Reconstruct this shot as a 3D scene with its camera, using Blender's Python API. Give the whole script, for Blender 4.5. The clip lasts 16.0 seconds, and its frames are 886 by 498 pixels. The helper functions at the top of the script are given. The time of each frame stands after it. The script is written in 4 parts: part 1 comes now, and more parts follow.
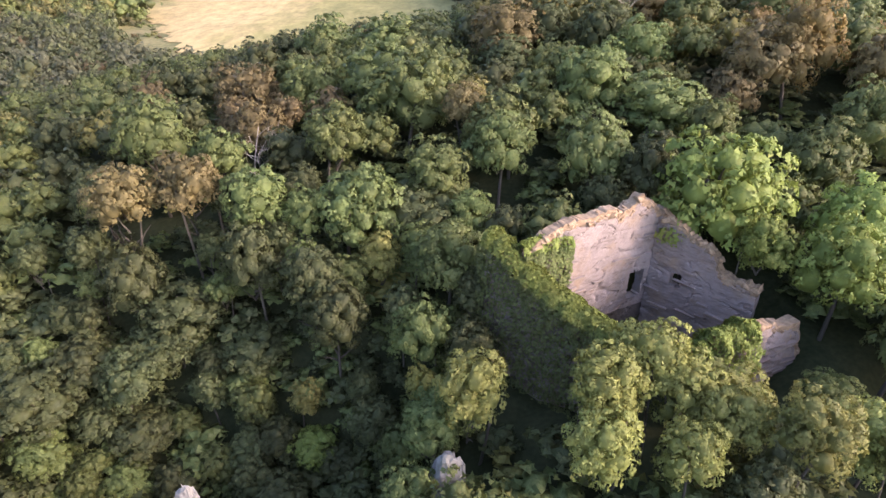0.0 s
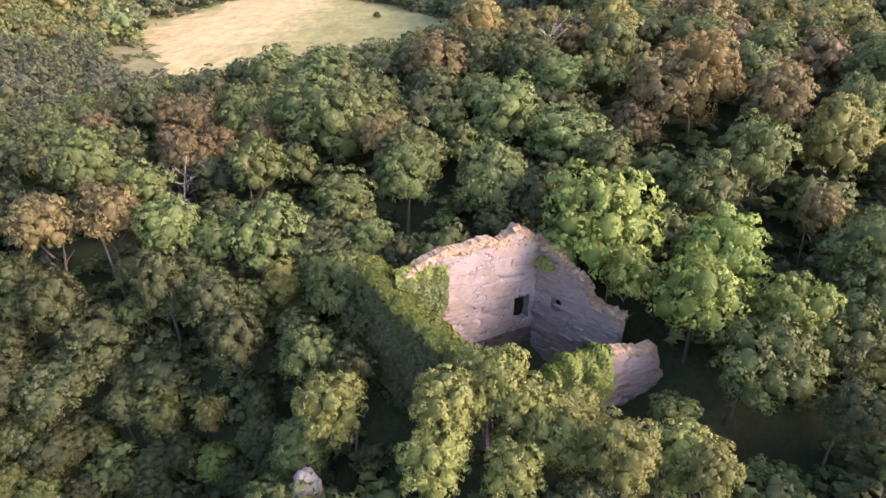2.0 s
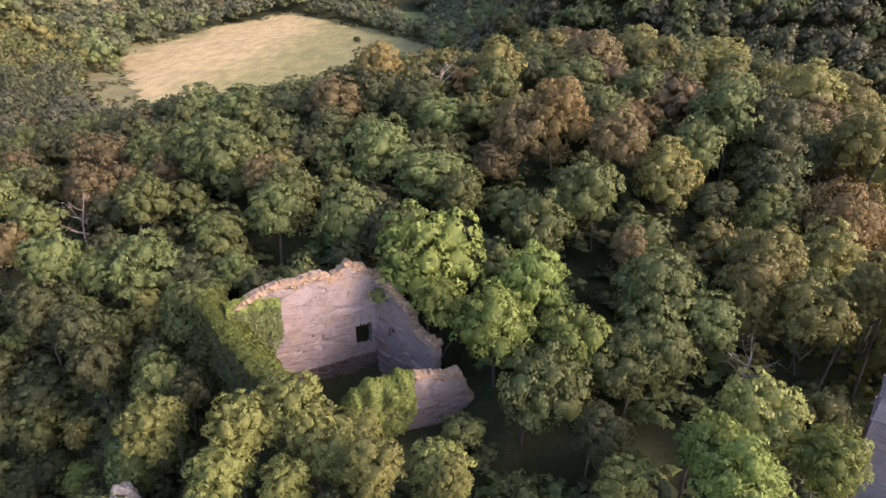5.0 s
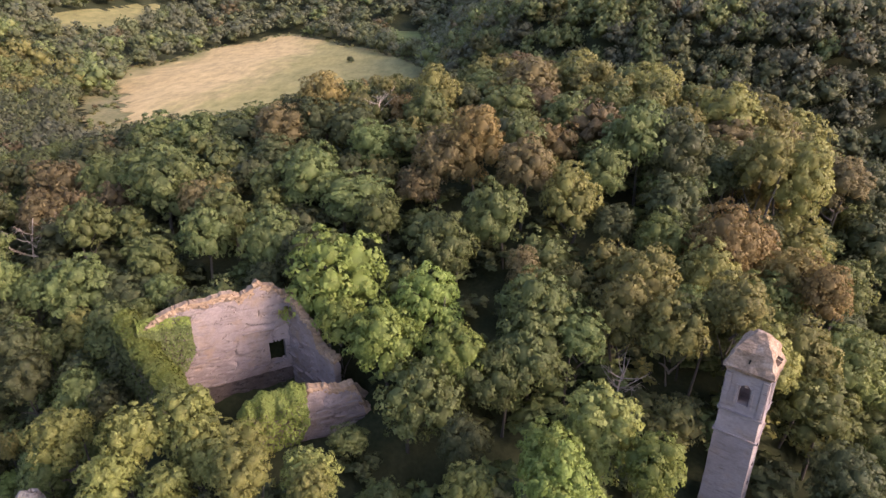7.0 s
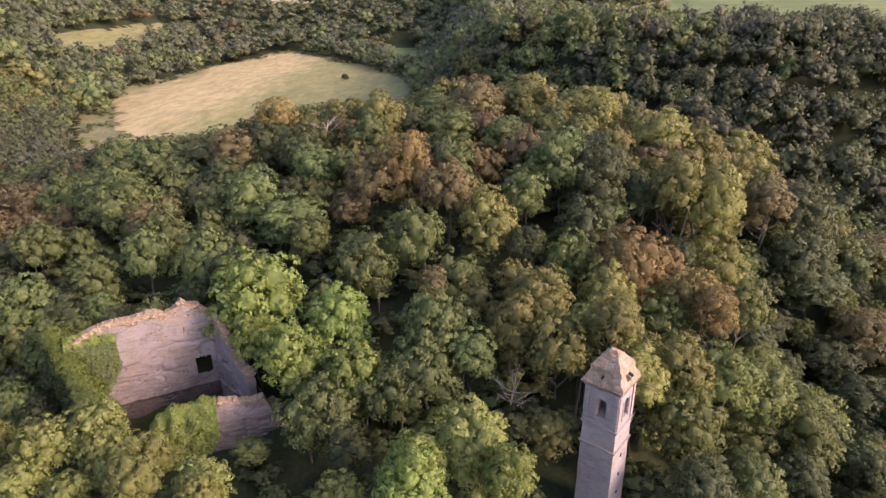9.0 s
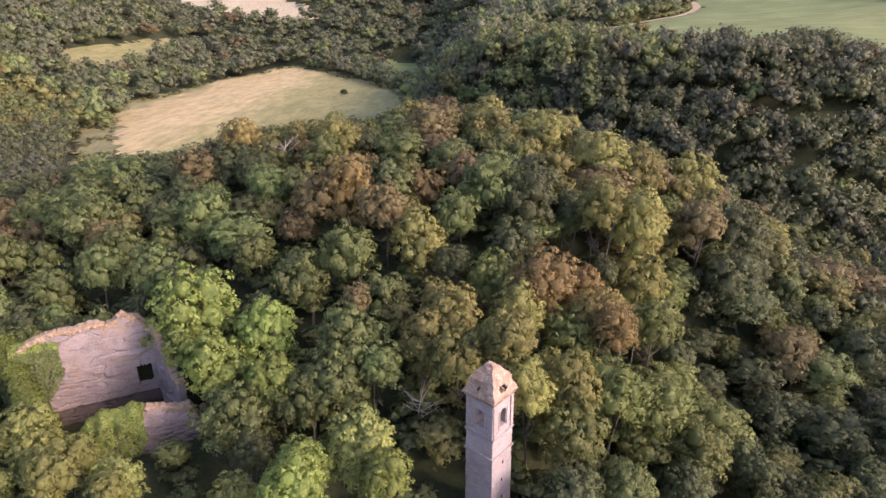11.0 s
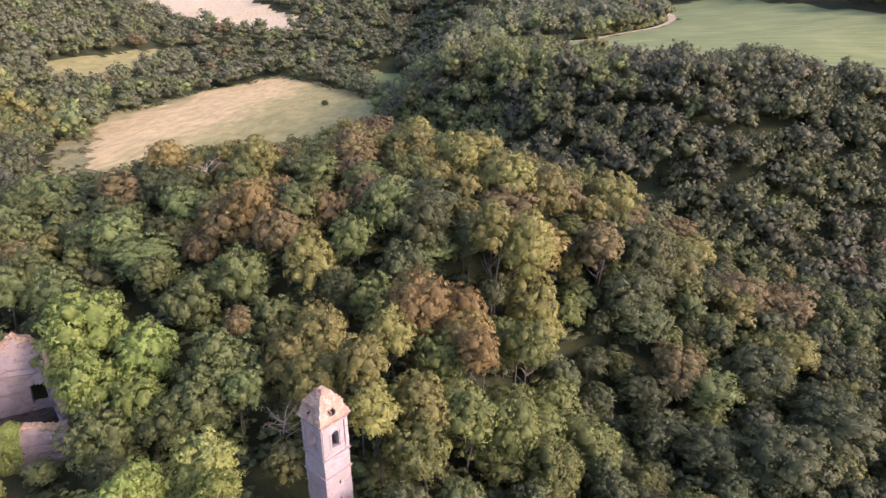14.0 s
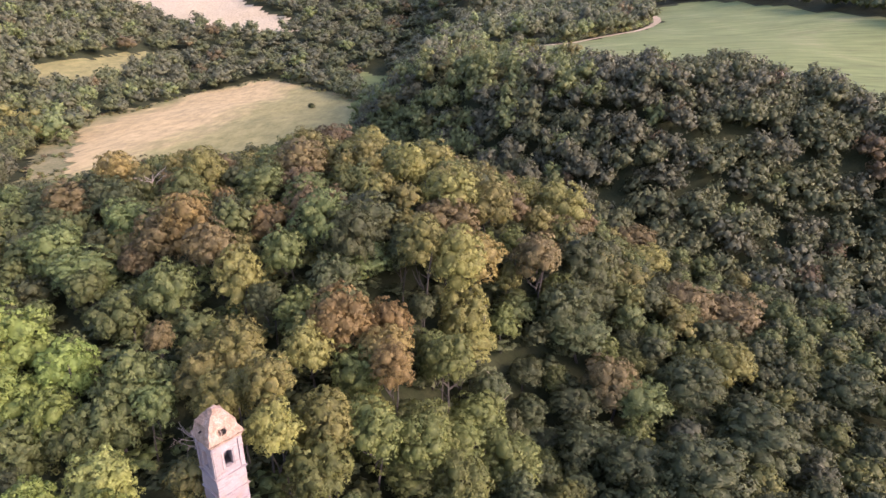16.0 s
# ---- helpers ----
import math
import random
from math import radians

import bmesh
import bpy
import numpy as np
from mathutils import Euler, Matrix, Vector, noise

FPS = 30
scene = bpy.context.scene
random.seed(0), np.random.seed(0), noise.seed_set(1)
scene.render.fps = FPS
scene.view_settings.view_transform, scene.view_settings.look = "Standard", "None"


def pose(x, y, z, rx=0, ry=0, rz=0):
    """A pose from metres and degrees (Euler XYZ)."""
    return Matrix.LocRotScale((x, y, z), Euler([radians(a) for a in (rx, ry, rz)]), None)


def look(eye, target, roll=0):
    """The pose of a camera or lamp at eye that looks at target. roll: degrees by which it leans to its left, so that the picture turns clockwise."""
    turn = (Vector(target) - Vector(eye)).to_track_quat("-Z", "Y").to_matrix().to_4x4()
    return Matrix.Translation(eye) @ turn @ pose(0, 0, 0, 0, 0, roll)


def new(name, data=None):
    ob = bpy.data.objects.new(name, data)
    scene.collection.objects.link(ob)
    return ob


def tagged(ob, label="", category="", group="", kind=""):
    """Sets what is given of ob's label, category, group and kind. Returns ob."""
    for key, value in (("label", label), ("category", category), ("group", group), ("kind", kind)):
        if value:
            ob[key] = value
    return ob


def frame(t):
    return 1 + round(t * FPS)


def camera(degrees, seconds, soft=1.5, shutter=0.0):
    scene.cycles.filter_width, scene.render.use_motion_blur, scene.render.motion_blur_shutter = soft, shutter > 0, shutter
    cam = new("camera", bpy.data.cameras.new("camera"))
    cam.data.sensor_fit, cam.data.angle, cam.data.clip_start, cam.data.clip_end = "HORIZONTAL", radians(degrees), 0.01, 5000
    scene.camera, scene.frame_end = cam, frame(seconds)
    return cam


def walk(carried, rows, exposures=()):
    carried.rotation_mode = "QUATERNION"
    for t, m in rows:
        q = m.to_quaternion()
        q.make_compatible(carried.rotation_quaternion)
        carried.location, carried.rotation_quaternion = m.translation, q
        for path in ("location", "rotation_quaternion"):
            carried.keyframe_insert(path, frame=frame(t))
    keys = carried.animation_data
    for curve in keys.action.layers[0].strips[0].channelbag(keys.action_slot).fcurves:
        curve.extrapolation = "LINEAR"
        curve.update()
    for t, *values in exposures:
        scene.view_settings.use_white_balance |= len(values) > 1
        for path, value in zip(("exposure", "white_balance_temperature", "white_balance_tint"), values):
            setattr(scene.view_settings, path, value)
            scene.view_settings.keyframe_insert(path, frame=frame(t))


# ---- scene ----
cam = camera(73.7, 16.0, soft=1.45)
PATH = [
    (0, (0.00, 0.00, 33.00), (0.00, 44.27, 9.76), 1.29),
    (0.5, (3.14, -0.59, 33.81), (2.89, 43.79, 10.79), 1.22),
    (1, (6.31, -1.20, 34.60), (5.88, 43.33, 11.87), 1.12),
    (1.5, (9.41, -1.78, 35.42), (8.79, 42.86, 12.91), 1.03),
    (2, (12.53, -2.38, 36.27), (11.83, 42.36, 13.97), 1.01),
    (2.5, (15.61, -3.01, 37.07), (14.77, 41.83, 14.96), 0.82),
    (3, (18.78, -3.71, 37.91), (17.92, 41.23, 16.00), 0.84),
    (3.5, (21.91, -4.40, 38.75), (21.01, 40.62, 17.00), 0.78),
    (4, (25.08, -5.11, 39.58), (24.24, 40.01, 18.05), 0.82),
    (4.5, (28.22, -5.89, 40.36), (27.29, 39.32, 19.03), 0.75),
    (5, (31.47, -6.77, 41.12), (30.48, 38.57, 20.05), 0.69),
    (7.5, (47.97, -11.04, 44.52), (45.99, 34.87, 24.81), -0.32),
    (8, (51.17, -11.77, 45.20), (49.04, 34.24, 25.73), -0.42),
    (8.5, (54.26, -12.47, 45.85), (51.92, 33.62, 26.59), -0.54),
    (9, (57.46, -13.28, 46.48), (54.91, 32.90, 27.48), -0.63),
    (11.5, (73.03, -17.84, 49.70), (69.53, 28.75, 31.88), -0.47),
    (12, (76.16, -18.53, 50.34), (72.69, 28.14, 32.71), -0.53),
    (12.5, (79.15, -18.47, 50.91), (75.64, 28.20, 33.31), -0.60),
    (13, (82.16, -18.17, 51.40), (78.63, 28.51, 33.83), -0.55),
    (13.5, (85.10, -17.87, 51.91), (81.54, 28.81, 34.35), -0.57),
    (14, (88.10, -17.68, 52.49), (84.56, 29.01, 34.94), -0.58),
    (14.5, (91.05, -17.51, 53.07), (87.46, 29.18, 35.53), -0.65),
    (15, (94.06, -17.26, 53.66), (90.49, 29.43, 36.12), -0.66),
    (15.5, (97.00, -16.96, 54.18), (93.40, 29.72, 36.63), -0.70),
    (16, (99.99, -16.59, 54.71), (96.40, 30.09, 37.15), -0.67),
]
walk(cam, [(t, look(eye, target, roll)) for t, eye, target, roll in PATH],
     [(0, 2.2, 6450, 21), (2.5, 2.16, 6450, 24), (4, 1.97, 6450, 26), (5, 1.74, 6550, 25), (9, 1.62, 6650, 27), (12, 1.73, 6300, 30), (14, 1.77, 6250, 31), (16, 1.79, 6250, 32)])

# ---- light ----
SUN_AZ, SUN_EL = radians(-20), radians(29)      # direction towards the sun, from +x anticlockwise
sun_dir = Vector((math.cos(SUN_AZ) * math.cos(SUN_EL), math.sin(SUN_AZ) * math.cos(SUN_EL), math.sin(SUN_EL)))
world = bpy.data.worlds.new("sky")
scene.world = world
world.use_nodes = True
sky = world.node_tree.nodes.new("ShaderNodeTexSky")
sky.sky_type = "NISHITA"
sky.sun_disc = False
sky.sun_elevation = SUN_EL
sky.sun_rotation = math.pi / 2 - SUN_AZ
sky.air_density, sky.dust_density, sky.ozone_density = 1.0, 2.0, 1.0
world.node_tree.nodes["Background"].inputs[1].default_value = 0.188
world.node_tree.links.new(sky.outputs[0], world.node_tree.nodes["Background"].inputs[0])
sun = new("sun", bpy.data.lights.new("sun", "SUN"))
sun.data.energy, sun.data.angle, sun.data.color = 1.48, radians(12.0), (1.0, 0.83, 0.67)
sun.matrix_world = look(sun_dir * 200, (0, 0, 0))


# ---- materials ----
def material(name):
    m = bpy.data.materials.new(name)
    m.use_nodes = True
    nt = m.node_tree
    return m, nt, nt.nodes["Principled BSDF"]


def node(nt, kind, **sets):
    n = nt.nodes.new(kind)
    for k, v in sets.items():
        n.inputs[k.replace("_", " ")].default_value = v
    return n


def ramp(nt, fac, stops):
    r = nt.nodes.new("ShaderNodeValToRGB")
    while len(r.color_ramp.elements) < len(stops):
        r.color_ramp.elements.new(0.5)
    for e, (p, c) in zip(r.color_ramp.elements, stops):
        e.position, e.color = p, (*c, 1)
    nt.links.new(fac, r.inputs[0])
    return r.outputs[0]


def mix(nt, fac, a, b, kind="MIX"):
    n = nt.nodes.new("ShaderNodeMix")
    n.data_type, n.blend_type = "RGBA", kind
    for s, v in ((n.inputs[0], fac), (n.inputs[6], a), (n.inputs[7], b)):
        if hasattr(v, "is_linked"):
            nt.links.new(v, s)
        else:
            s.default_value = v if isinstance(v, float) else (*v, 1)
    return n.outputs[2]


def foliage(name, dark, light, odd, spread=0.5, grain_size=1.0):
    """Leaves: each clump its own tone, each tree its own tint, some turned to the odd colour."""
    m, nt, b = material(name)
    geo, info = nt.nodes.new("ShaderNodeNewGeometry"), nt.nodes.new("ShaderNodeObjectInfo")
    tone = ramp(nt, geo.outputs["Random Per Island"], [(0.0, [0.5 * a + 0.45 * b for a, b in zip(dark, light)]), (0.6, light), (0.9, [1.06 * a for a in light]), (1.0, [1.06 * a for a in odd])])
    big = node(nt, "ShaderNodeTexNoise", Scale=0.45, Detail=3.0)
    co = nt.nodes.new("ShaderNodeTexCoord")
    nt.links.new(co.outputs["Object"], big.inputs["Vector"])
    tone = mix(nt, ramp(nt, big.outputs["Fac"], [(0.42, (0, 0, 0)), (0.75, (0.45, 0.45, 0.45))]), tone, odd)
    vor = node(nt, "ShaderNodeTexVoronoi", Scale=5.0 / grain_size)
    nt.links.new(co.outputs["Object"], vor.inputs["Vector"])
    grain = node(nt, "ShaderNodeTexNoise", Scale=9.0 / grain_size, Detail=4.0, Roughness=0.7)
    nt.links.new(co.outputs["Object"], grain.inputs["Vector"])
    tone = mix(nt, 1.0, tone, ramp(nt, vor.outputs["Distance"], [(0.1, (1.12, 1.12, 1.14)), (0.7, (0.86, 0.86, 0.86))]), "MULTIPLY")
    tone = mix(nt, 1.0, tone, ramp(nt, grain.outputs["Fac"], [(0.3, (0.88, 0.88, 0.88)), (0.7, (1.16, 1.16, 1.18))]), "MULTIPLY")
    bp = node(nt, "ShaderNodeBump", Strength=0.4, Distance=0.1 * grain_size)
    nt.links.new(vor.outputs["Distance"], bp.inputs["Height"])
    nt.links.new(bp.outputs[0], b.inputs["Normal"])
    hsv = nt.nodes.new("ShaderNodeHueSaturation")
    for k, lo, hi in (("Hue", 0.5 - 0.03 * spread, 0.5 + 0.02 * spread), ("Value", 1 - 0.45 * spread, 1 + 0.4 * spread)):
        mr = nt.nodes.new("ShaderNodeMapRange")
        mr.inputs["To Min"].default_value, mr.inputs["To Max"].default_value = lo, hi
        nt.links.new(info.outputs["Random"], mr.inputs["Value"])
        nt.links.new(mr.outputs[0], hsv.inputs[k])
    nt.links.new(tone, hsv.inputs["Color"])
    nt.links.new(hsv.outputs[0], b.inputs["Base Color"])
    b.inputs["Roughness"].default_value = 0.6
    b.inputs["Specular IOR Level"].default_value = 0.25
    tr = nt.nodes.new("ShaderNodeBsdfTranslucent")
    nt.links.new(hsv.outputs[0], tr.inputs["Color"])
    ms = nt.nodes.new("ShaderNodeMixShader")
    ms.inputs[0].default_value = 0.35
    nt.links.new(b.outputs[0], ms.inputs[1])
    nt.links.new(tr.outputs[0], ms.inputs[2])
    nt.links.new(ms.outputs[0], nt.nodes["Material Output"].inputs[0])
    return m


def earth(name, stops, scale, fine, bump=0.3, streak=None):
    m, nt, b = material(name)
    co = nt.nodes.new("ShaderNodeTexCoord")
    n1 = node(nt, "ShaderNodeTexNoise", Scale=scale, Detail=6.0, Roughness=0.65)
    n2 = node(nt, "ShaderNodeTexNoise", Scale=fine, Detail=4.0)
    for n in (n1, n2):
        nt.links.new(co.outputs["Object"], n.inputs["Vector"])
    if streak:
        mp = nt.nodes.new("ShaderNodeMapping")
        mp.inputs["Rotation"].default_value = (0, 0, streak[2])
        mp.inputs["Scale"].default_value = (streak[0] * 4, streak[1], 1)
        nt.links.new(co.outputs["Object"], mp.inputs[0])
        nt.links.new(mp.outputs[0], n2.inputs["Vector"])
    c1 = ramp(nt, n1.outputs["Fac"], stops)
    c2 = ramp(nt, n2.outputs["Fac"], [(0.3, (0.7, 0.7, 0.7)), (0.7, (1.15, 1.15, 1.15))])
    nt.links.new(mix(nt, 1.0, c1, c2, "MULTIPLY"), b.inputs["Base Color"])
    b.inputs["Roughness"].default_value = 0.95
    b.inputs["Specular IOR Level"].default_value = 0.1
    bp = node(nt, "ShaderNodeBump", Strength=bump, Distance=0.2)
    nt.links.new(n2.outputs["Fac"], bp.inputs["Height"])
    nt.links.new(bp.outputs[0], b.inputs["Normal"])
    return m


TONES = {
    "green": ((0.066, 0.087, 0.029), (0.126, 0.153, 0.050), (0.165, 0.168, 0.056)),
    "deep": ((0.049, 0.059, 0.025), (0.082, 0.094, 0.037), (0.10, 0.10, 0.040)),
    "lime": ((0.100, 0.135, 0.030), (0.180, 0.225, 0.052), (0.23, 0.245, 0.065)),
    "olive": ((0.106, 0.106, 0.032), (0.200, 0.190, 0.055), (0.222, 0.192, 0.060)),
    "fresh": ((0.112, 0.122, 0.036), (0.205, 0.214, 0.060), (0.24, 0.228, 0.070)),
    "brown": ((0.094, 0.074, 0.034), (0.158, 0.122, 0.052), (0.172, 0.136, 0.056)),
    "rust": ((0.130, 0.094, 0.034), (0.216, 0.158, 0.054), (0.226, 0.174, 0.058)),
    "moss": ((0.068, 0.080, 0.024), (0.128, 0.140, 0.040), (0.16, 0.155, 0.046)),
    "dull": ((0.066, 0.071, 0.038), (0.100, 0.104, 0.054), (0.112, 0.110, 0.054)),
}
LEAF = {k: foliage("leaves_" + k, *v) for k, v in TONES.items()}
# Green's gain also stands in for light on the valley's nose.
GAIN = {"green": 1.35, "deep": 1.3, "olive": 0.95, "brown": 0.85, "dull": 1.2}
# Far leaves, coarser in grain; distance haze is painted in as a grey lift.
COARSE = {k: foliage("distant_hazed_" + k, *[[g * q[0] + 0.006, g * q[1] + 0.005, g * q[2] + 0.006] for q in TONES[k]], 0.5, 5.0) for k, g in GAIN.items()}
FLOOR = earth("forest_floor", [(0.3, (0.020, 0.025, 0.011)), (0.7, (0.042, 0.044, 0.020))], 0.15, 2.0)
def grass_field(name):
    """Dry grass, golden along the middle and greener towards the margins."""
    m, nt, b = material(name)
    co = nt.nodes.new("ShaderNodeTexCoord")
    xyz = nt.nodes.new("ShaderNodeSeparateXYZ")
    nt.links.new(co.outputs["Object"], xyz.inputs[0])
    mp = nt.nodes.new("ShaderNodeMapping")
    mp.inputs["Scale"].default_value = (1, 0.35, 1)
    nt.links.new(co.outputs["Object"], mp.inputs[0])
    big = node(nt, "ShaderNodeTexNoise", Scale=0.03, Detail=6.0, Roughness=0.65)
    fine = node(nt, "ShaderNodeTexNoise", Scale=0.16, Detail=6.0, Roughness=0.75)
    for n in (big, fine):
        nt.links.new(mp.outputs[0], n.inputs["Vector"])
    add = nt.nodes.new("ShaderNodeMath")
    add.operation = "MULTIPLY_ADD"
    nt.links.new(big.outputs["Fac"], add.inputs[0])
    add.inputs[1].default_value = 120
    nt.links.new(xyz.outputs["X"], add.inputs[2])
    mr = nt.nodes.new("ShaderNodeMapRange")
    mr.inputs["From Min"].default_value, mr.inputs["From Max"].default_value = -140, 60
    nt.links.new(add.outputs[0], mr.inputs["Value"])
    tone = ramp(nt, mr.outputs[0], [(0.0, (0.17, 0.155, 0.07)), (0.14, (0.34, 0.255, 0.13)), (0.38, (0.37, 0.28, 0.145)), (0.52, (0.235, 0.205, 0.09)), (1.0, (0.19, 0.175, 0.075))])
    tint = ramp(nt, fine.outputs["Fac"], [(0.3, (0.55, 0.58, 0.54)), (0.7, (1.22, 1.18, 1.12))])
    nt.links.new(mix(nt, 1.0, tone, tint, "MULTIPLY"), b.inputs["Base Color"])
    b.inputs["Roughness"].default_value = 0.95
    b.inputs["Specular IOR Level"].default_value = 0.1
    bp = node(nt, "ShaderNodeBump", Strength=0.4, Distance=0.4)
    nt.links.new(fine.outputs["Fac"], bp.inputs["Height"])
    nt.links.new(bp.outputs[0], b.inputs["Normal"])
    return m


STRAW = grass_field("dry_grass")
ROUGH = earth("rough_grass", [(0.3, (0.10, 0.10, 0.045)), (0.55, (0.17, 0.15, 0.07)), (0.75, (0.24, 0.19, 0.10))], 0.06, 0.6)
MEADOW = earth("green_field", [(0.3, (0.108, 0.130, 0.050)), (0.55, (0.138, 0.156, 0.060)), (0.75, (0.18, 0.175, 0.08))], 0.03, 0.4, 0.3, (0.02, 1.0, 0.35))
DUST = earth("dirt_track", [(0.3, (0.30, 0.23, 0.15)), (0.7, (0.38, 0.30, 0.2))], 0.1, 1.0)
STUBBLE = earth("stubble", [(0.3, (0.31, 0.25, 0.155)), (0.7, (0.38, 0.315, 0.21))], 0.01, 0.4)
def masonry(name, pale, mid, dark, warm, course, cracks):
    """Weathered stone: blotches, faint courses, dark cracks and ochre stains."""
    m, nt, b = material(name)
    co = nt.nodes.new("ShaderNodeTexCoord")
    flat = nt.nodes.new("ShaderNodeMapping")
    flat.inputs["Scale"].default_value = (0.35, 0.35, 1.6)
    nt.links.new(co.outputs["Object"], flat.inputs[0])
    big = node(nt, "ShaderNodeTexNoise", Scale=0.28, Detail=6.0, Roughness=0.6)
    stain = node(nt, "ShaderNodeTexNoise", Scale=0.5, Detail=4.0)
    fine = node(nt, "ShaderNodeTexNoise", Scale=3.0, Detail=6.0, Roughness=0.7)
    lines = node(nt, "ShaderNodeTexNoise", Scale=course, Detail=5.0, Roughness=0.6)
    for n, src in ((big, co.outputs["Object"]), (stain, co.outputs["Object"]), (fine, co.outputs["Object"]), (lines, flat.outputs[0])):
        nt.links.new(src, n.inputs["Vector"])
    c = ramp(nt, big.outputs["Fac"], [(0.32, mid), (0.6, pale)])
    c = mix(nt, ramp(nt, stain.outputs["Fac"], [(0.52, (0, 0, 0)), (0.72, (0.7, 0.7, 0.7))]), c, warm)
    c = mix(nt, ramp(nt, lines.outputs["Fac"], [(0.34, (cracks, cracks, cracks)), (0.43, (0, 0, 0))]), c, dark)
    pits = node(nt, "ShaderNodeTexVoronoi", Scale=1.1)
    nt.links.new(flat.outputs[0], pits.inputs["Vector"])
    c = mix(nt, ramp(nt, pits.outputs["Distance"], [(0.06, (0.75, 0.75, 0.75)), (0.13, (0, 0, 0))]), c, dark)
    c = mix(nt, 1.0, c, ramp(nt, fine.outputs["Fac"], [(0.3, (0.85, 0.85, 0.85)), (0.7, (1.07, 1.07, 1.07))]), "MULTIPLY")
    nt.links.new(c, b.inputs["Base Color"])
    b.inputs["Roughness"].default_value = 0.92
    b.inputs["Specular IOR Level"].default_value = 0.15
    add = nt.nodes.new("ShaderNodeMath")
    nt.links.new(lines.outputs["Fac"], add.inputs[0])
    nt.links.new(fine.outputs["Fac"], add.inputs[1])
    bp = node(nt, "ShaderNodeBump", Strength=0.5, Distance=0.12)
    nt.links.new(add.outputs[0], bp.inputs["Height"])
    nt.links.new(bp.outputs[0], b.inputs["Normal"])
    return m


STONE = masonry("tower_stone", (0.29, 0.243, 0.236), (0.22, 0.18, 0.174), (0.13, 0.10, 0.09), (0.27, 0.195, 0.15), 2.2, 0.45)
RUBBLE = masonry("ruin_stone", (0.245, 0.196, 0.184), (0.185, 0.147, 0.137), (0.09, 0.066, 0.055), (0.235, 0.165, 0.115), 1.1, 0.4)
# Darker stone for the wall's foot below the ledge.
FOOTING_STONE = masonry("footing_stone", (0.10, 0.08, 0.072), (0.07, 0.055, 0.05), (0.03, 0.022, 0.018), (0.10, 0.075, 0.05), 2.0, 0.85)
CREST = earth("crest_stone", [(0.3, (0.20, 0.135, 0.09)), (0.55, (0.28, 0.195, 0.13)), (0.75, (0.33, 0.25, 0.185))], 0.35, 2.5, 0.5)
CRAG = masonry("crag", (0.25, 0.232, 0.215), (0.165, 0.152, 0.14), (0.04, 0.035, 0.03), (0.08, 0.085, 0.045), 1.2, 0.8)
ROOF = earth("roof_mortar", [(0.3, (0.20, 0.135, 0.092)), (0.55, (0.30, 0.212, 0.155)), (0.75, (0.39, 0.31, 0.25))], 0.8, 5.0, 0.5)
GREYWOOD = earth("bare_wood", [(0.3, (0.25, 0.20, 0.16)), (0.7, (0.42, 0.36, 0.30))], 1.0, 5.0)
# Near-black colour for solid blocks that stand in for shaded holes.
HOLE_SHADE = earth("hole_shade", [(0.3, (0.01, 0.009, 0.008)), (0.7, (0.02, 0.018, 0.015))], 1.0, 5.0)
BARK, _nt, _b = material("bark")
_b.inputs["Base Color"].default_value = (0.055, 0.045, 0.035, 1)
_b.inputs["Roughness"].default_value = 0.9


# ---- ground ----
def smooth(a, b, v):
    t = np.clip((v - a) / (b - a), 0, 1)
    return t * t * (3 - 2 * t)


def soft(v, w):
    return w * np.logaddexp(0, v / w)


def rim(x):
    """Edge of the plateau across the valley."""
    return np.interp(x, (20, 60, 85, 105, 134, 160, 218, 258, 330, 600), (300, 275, 252, 228, 208, 196, 198, 182, 150, 60))


def plateau(x, y):
    """The gently rising ground beyond the valley, lower towards its sunny end."""
    back = np.clip((y - 210) / 326, 0, 1.2)
    return 30 + 0.06 * (y - 210) + 0.1 * (x - 120) * back - 0.13 * np.maximum(0, x - 190) * (1 - smooth(210, 420, y))


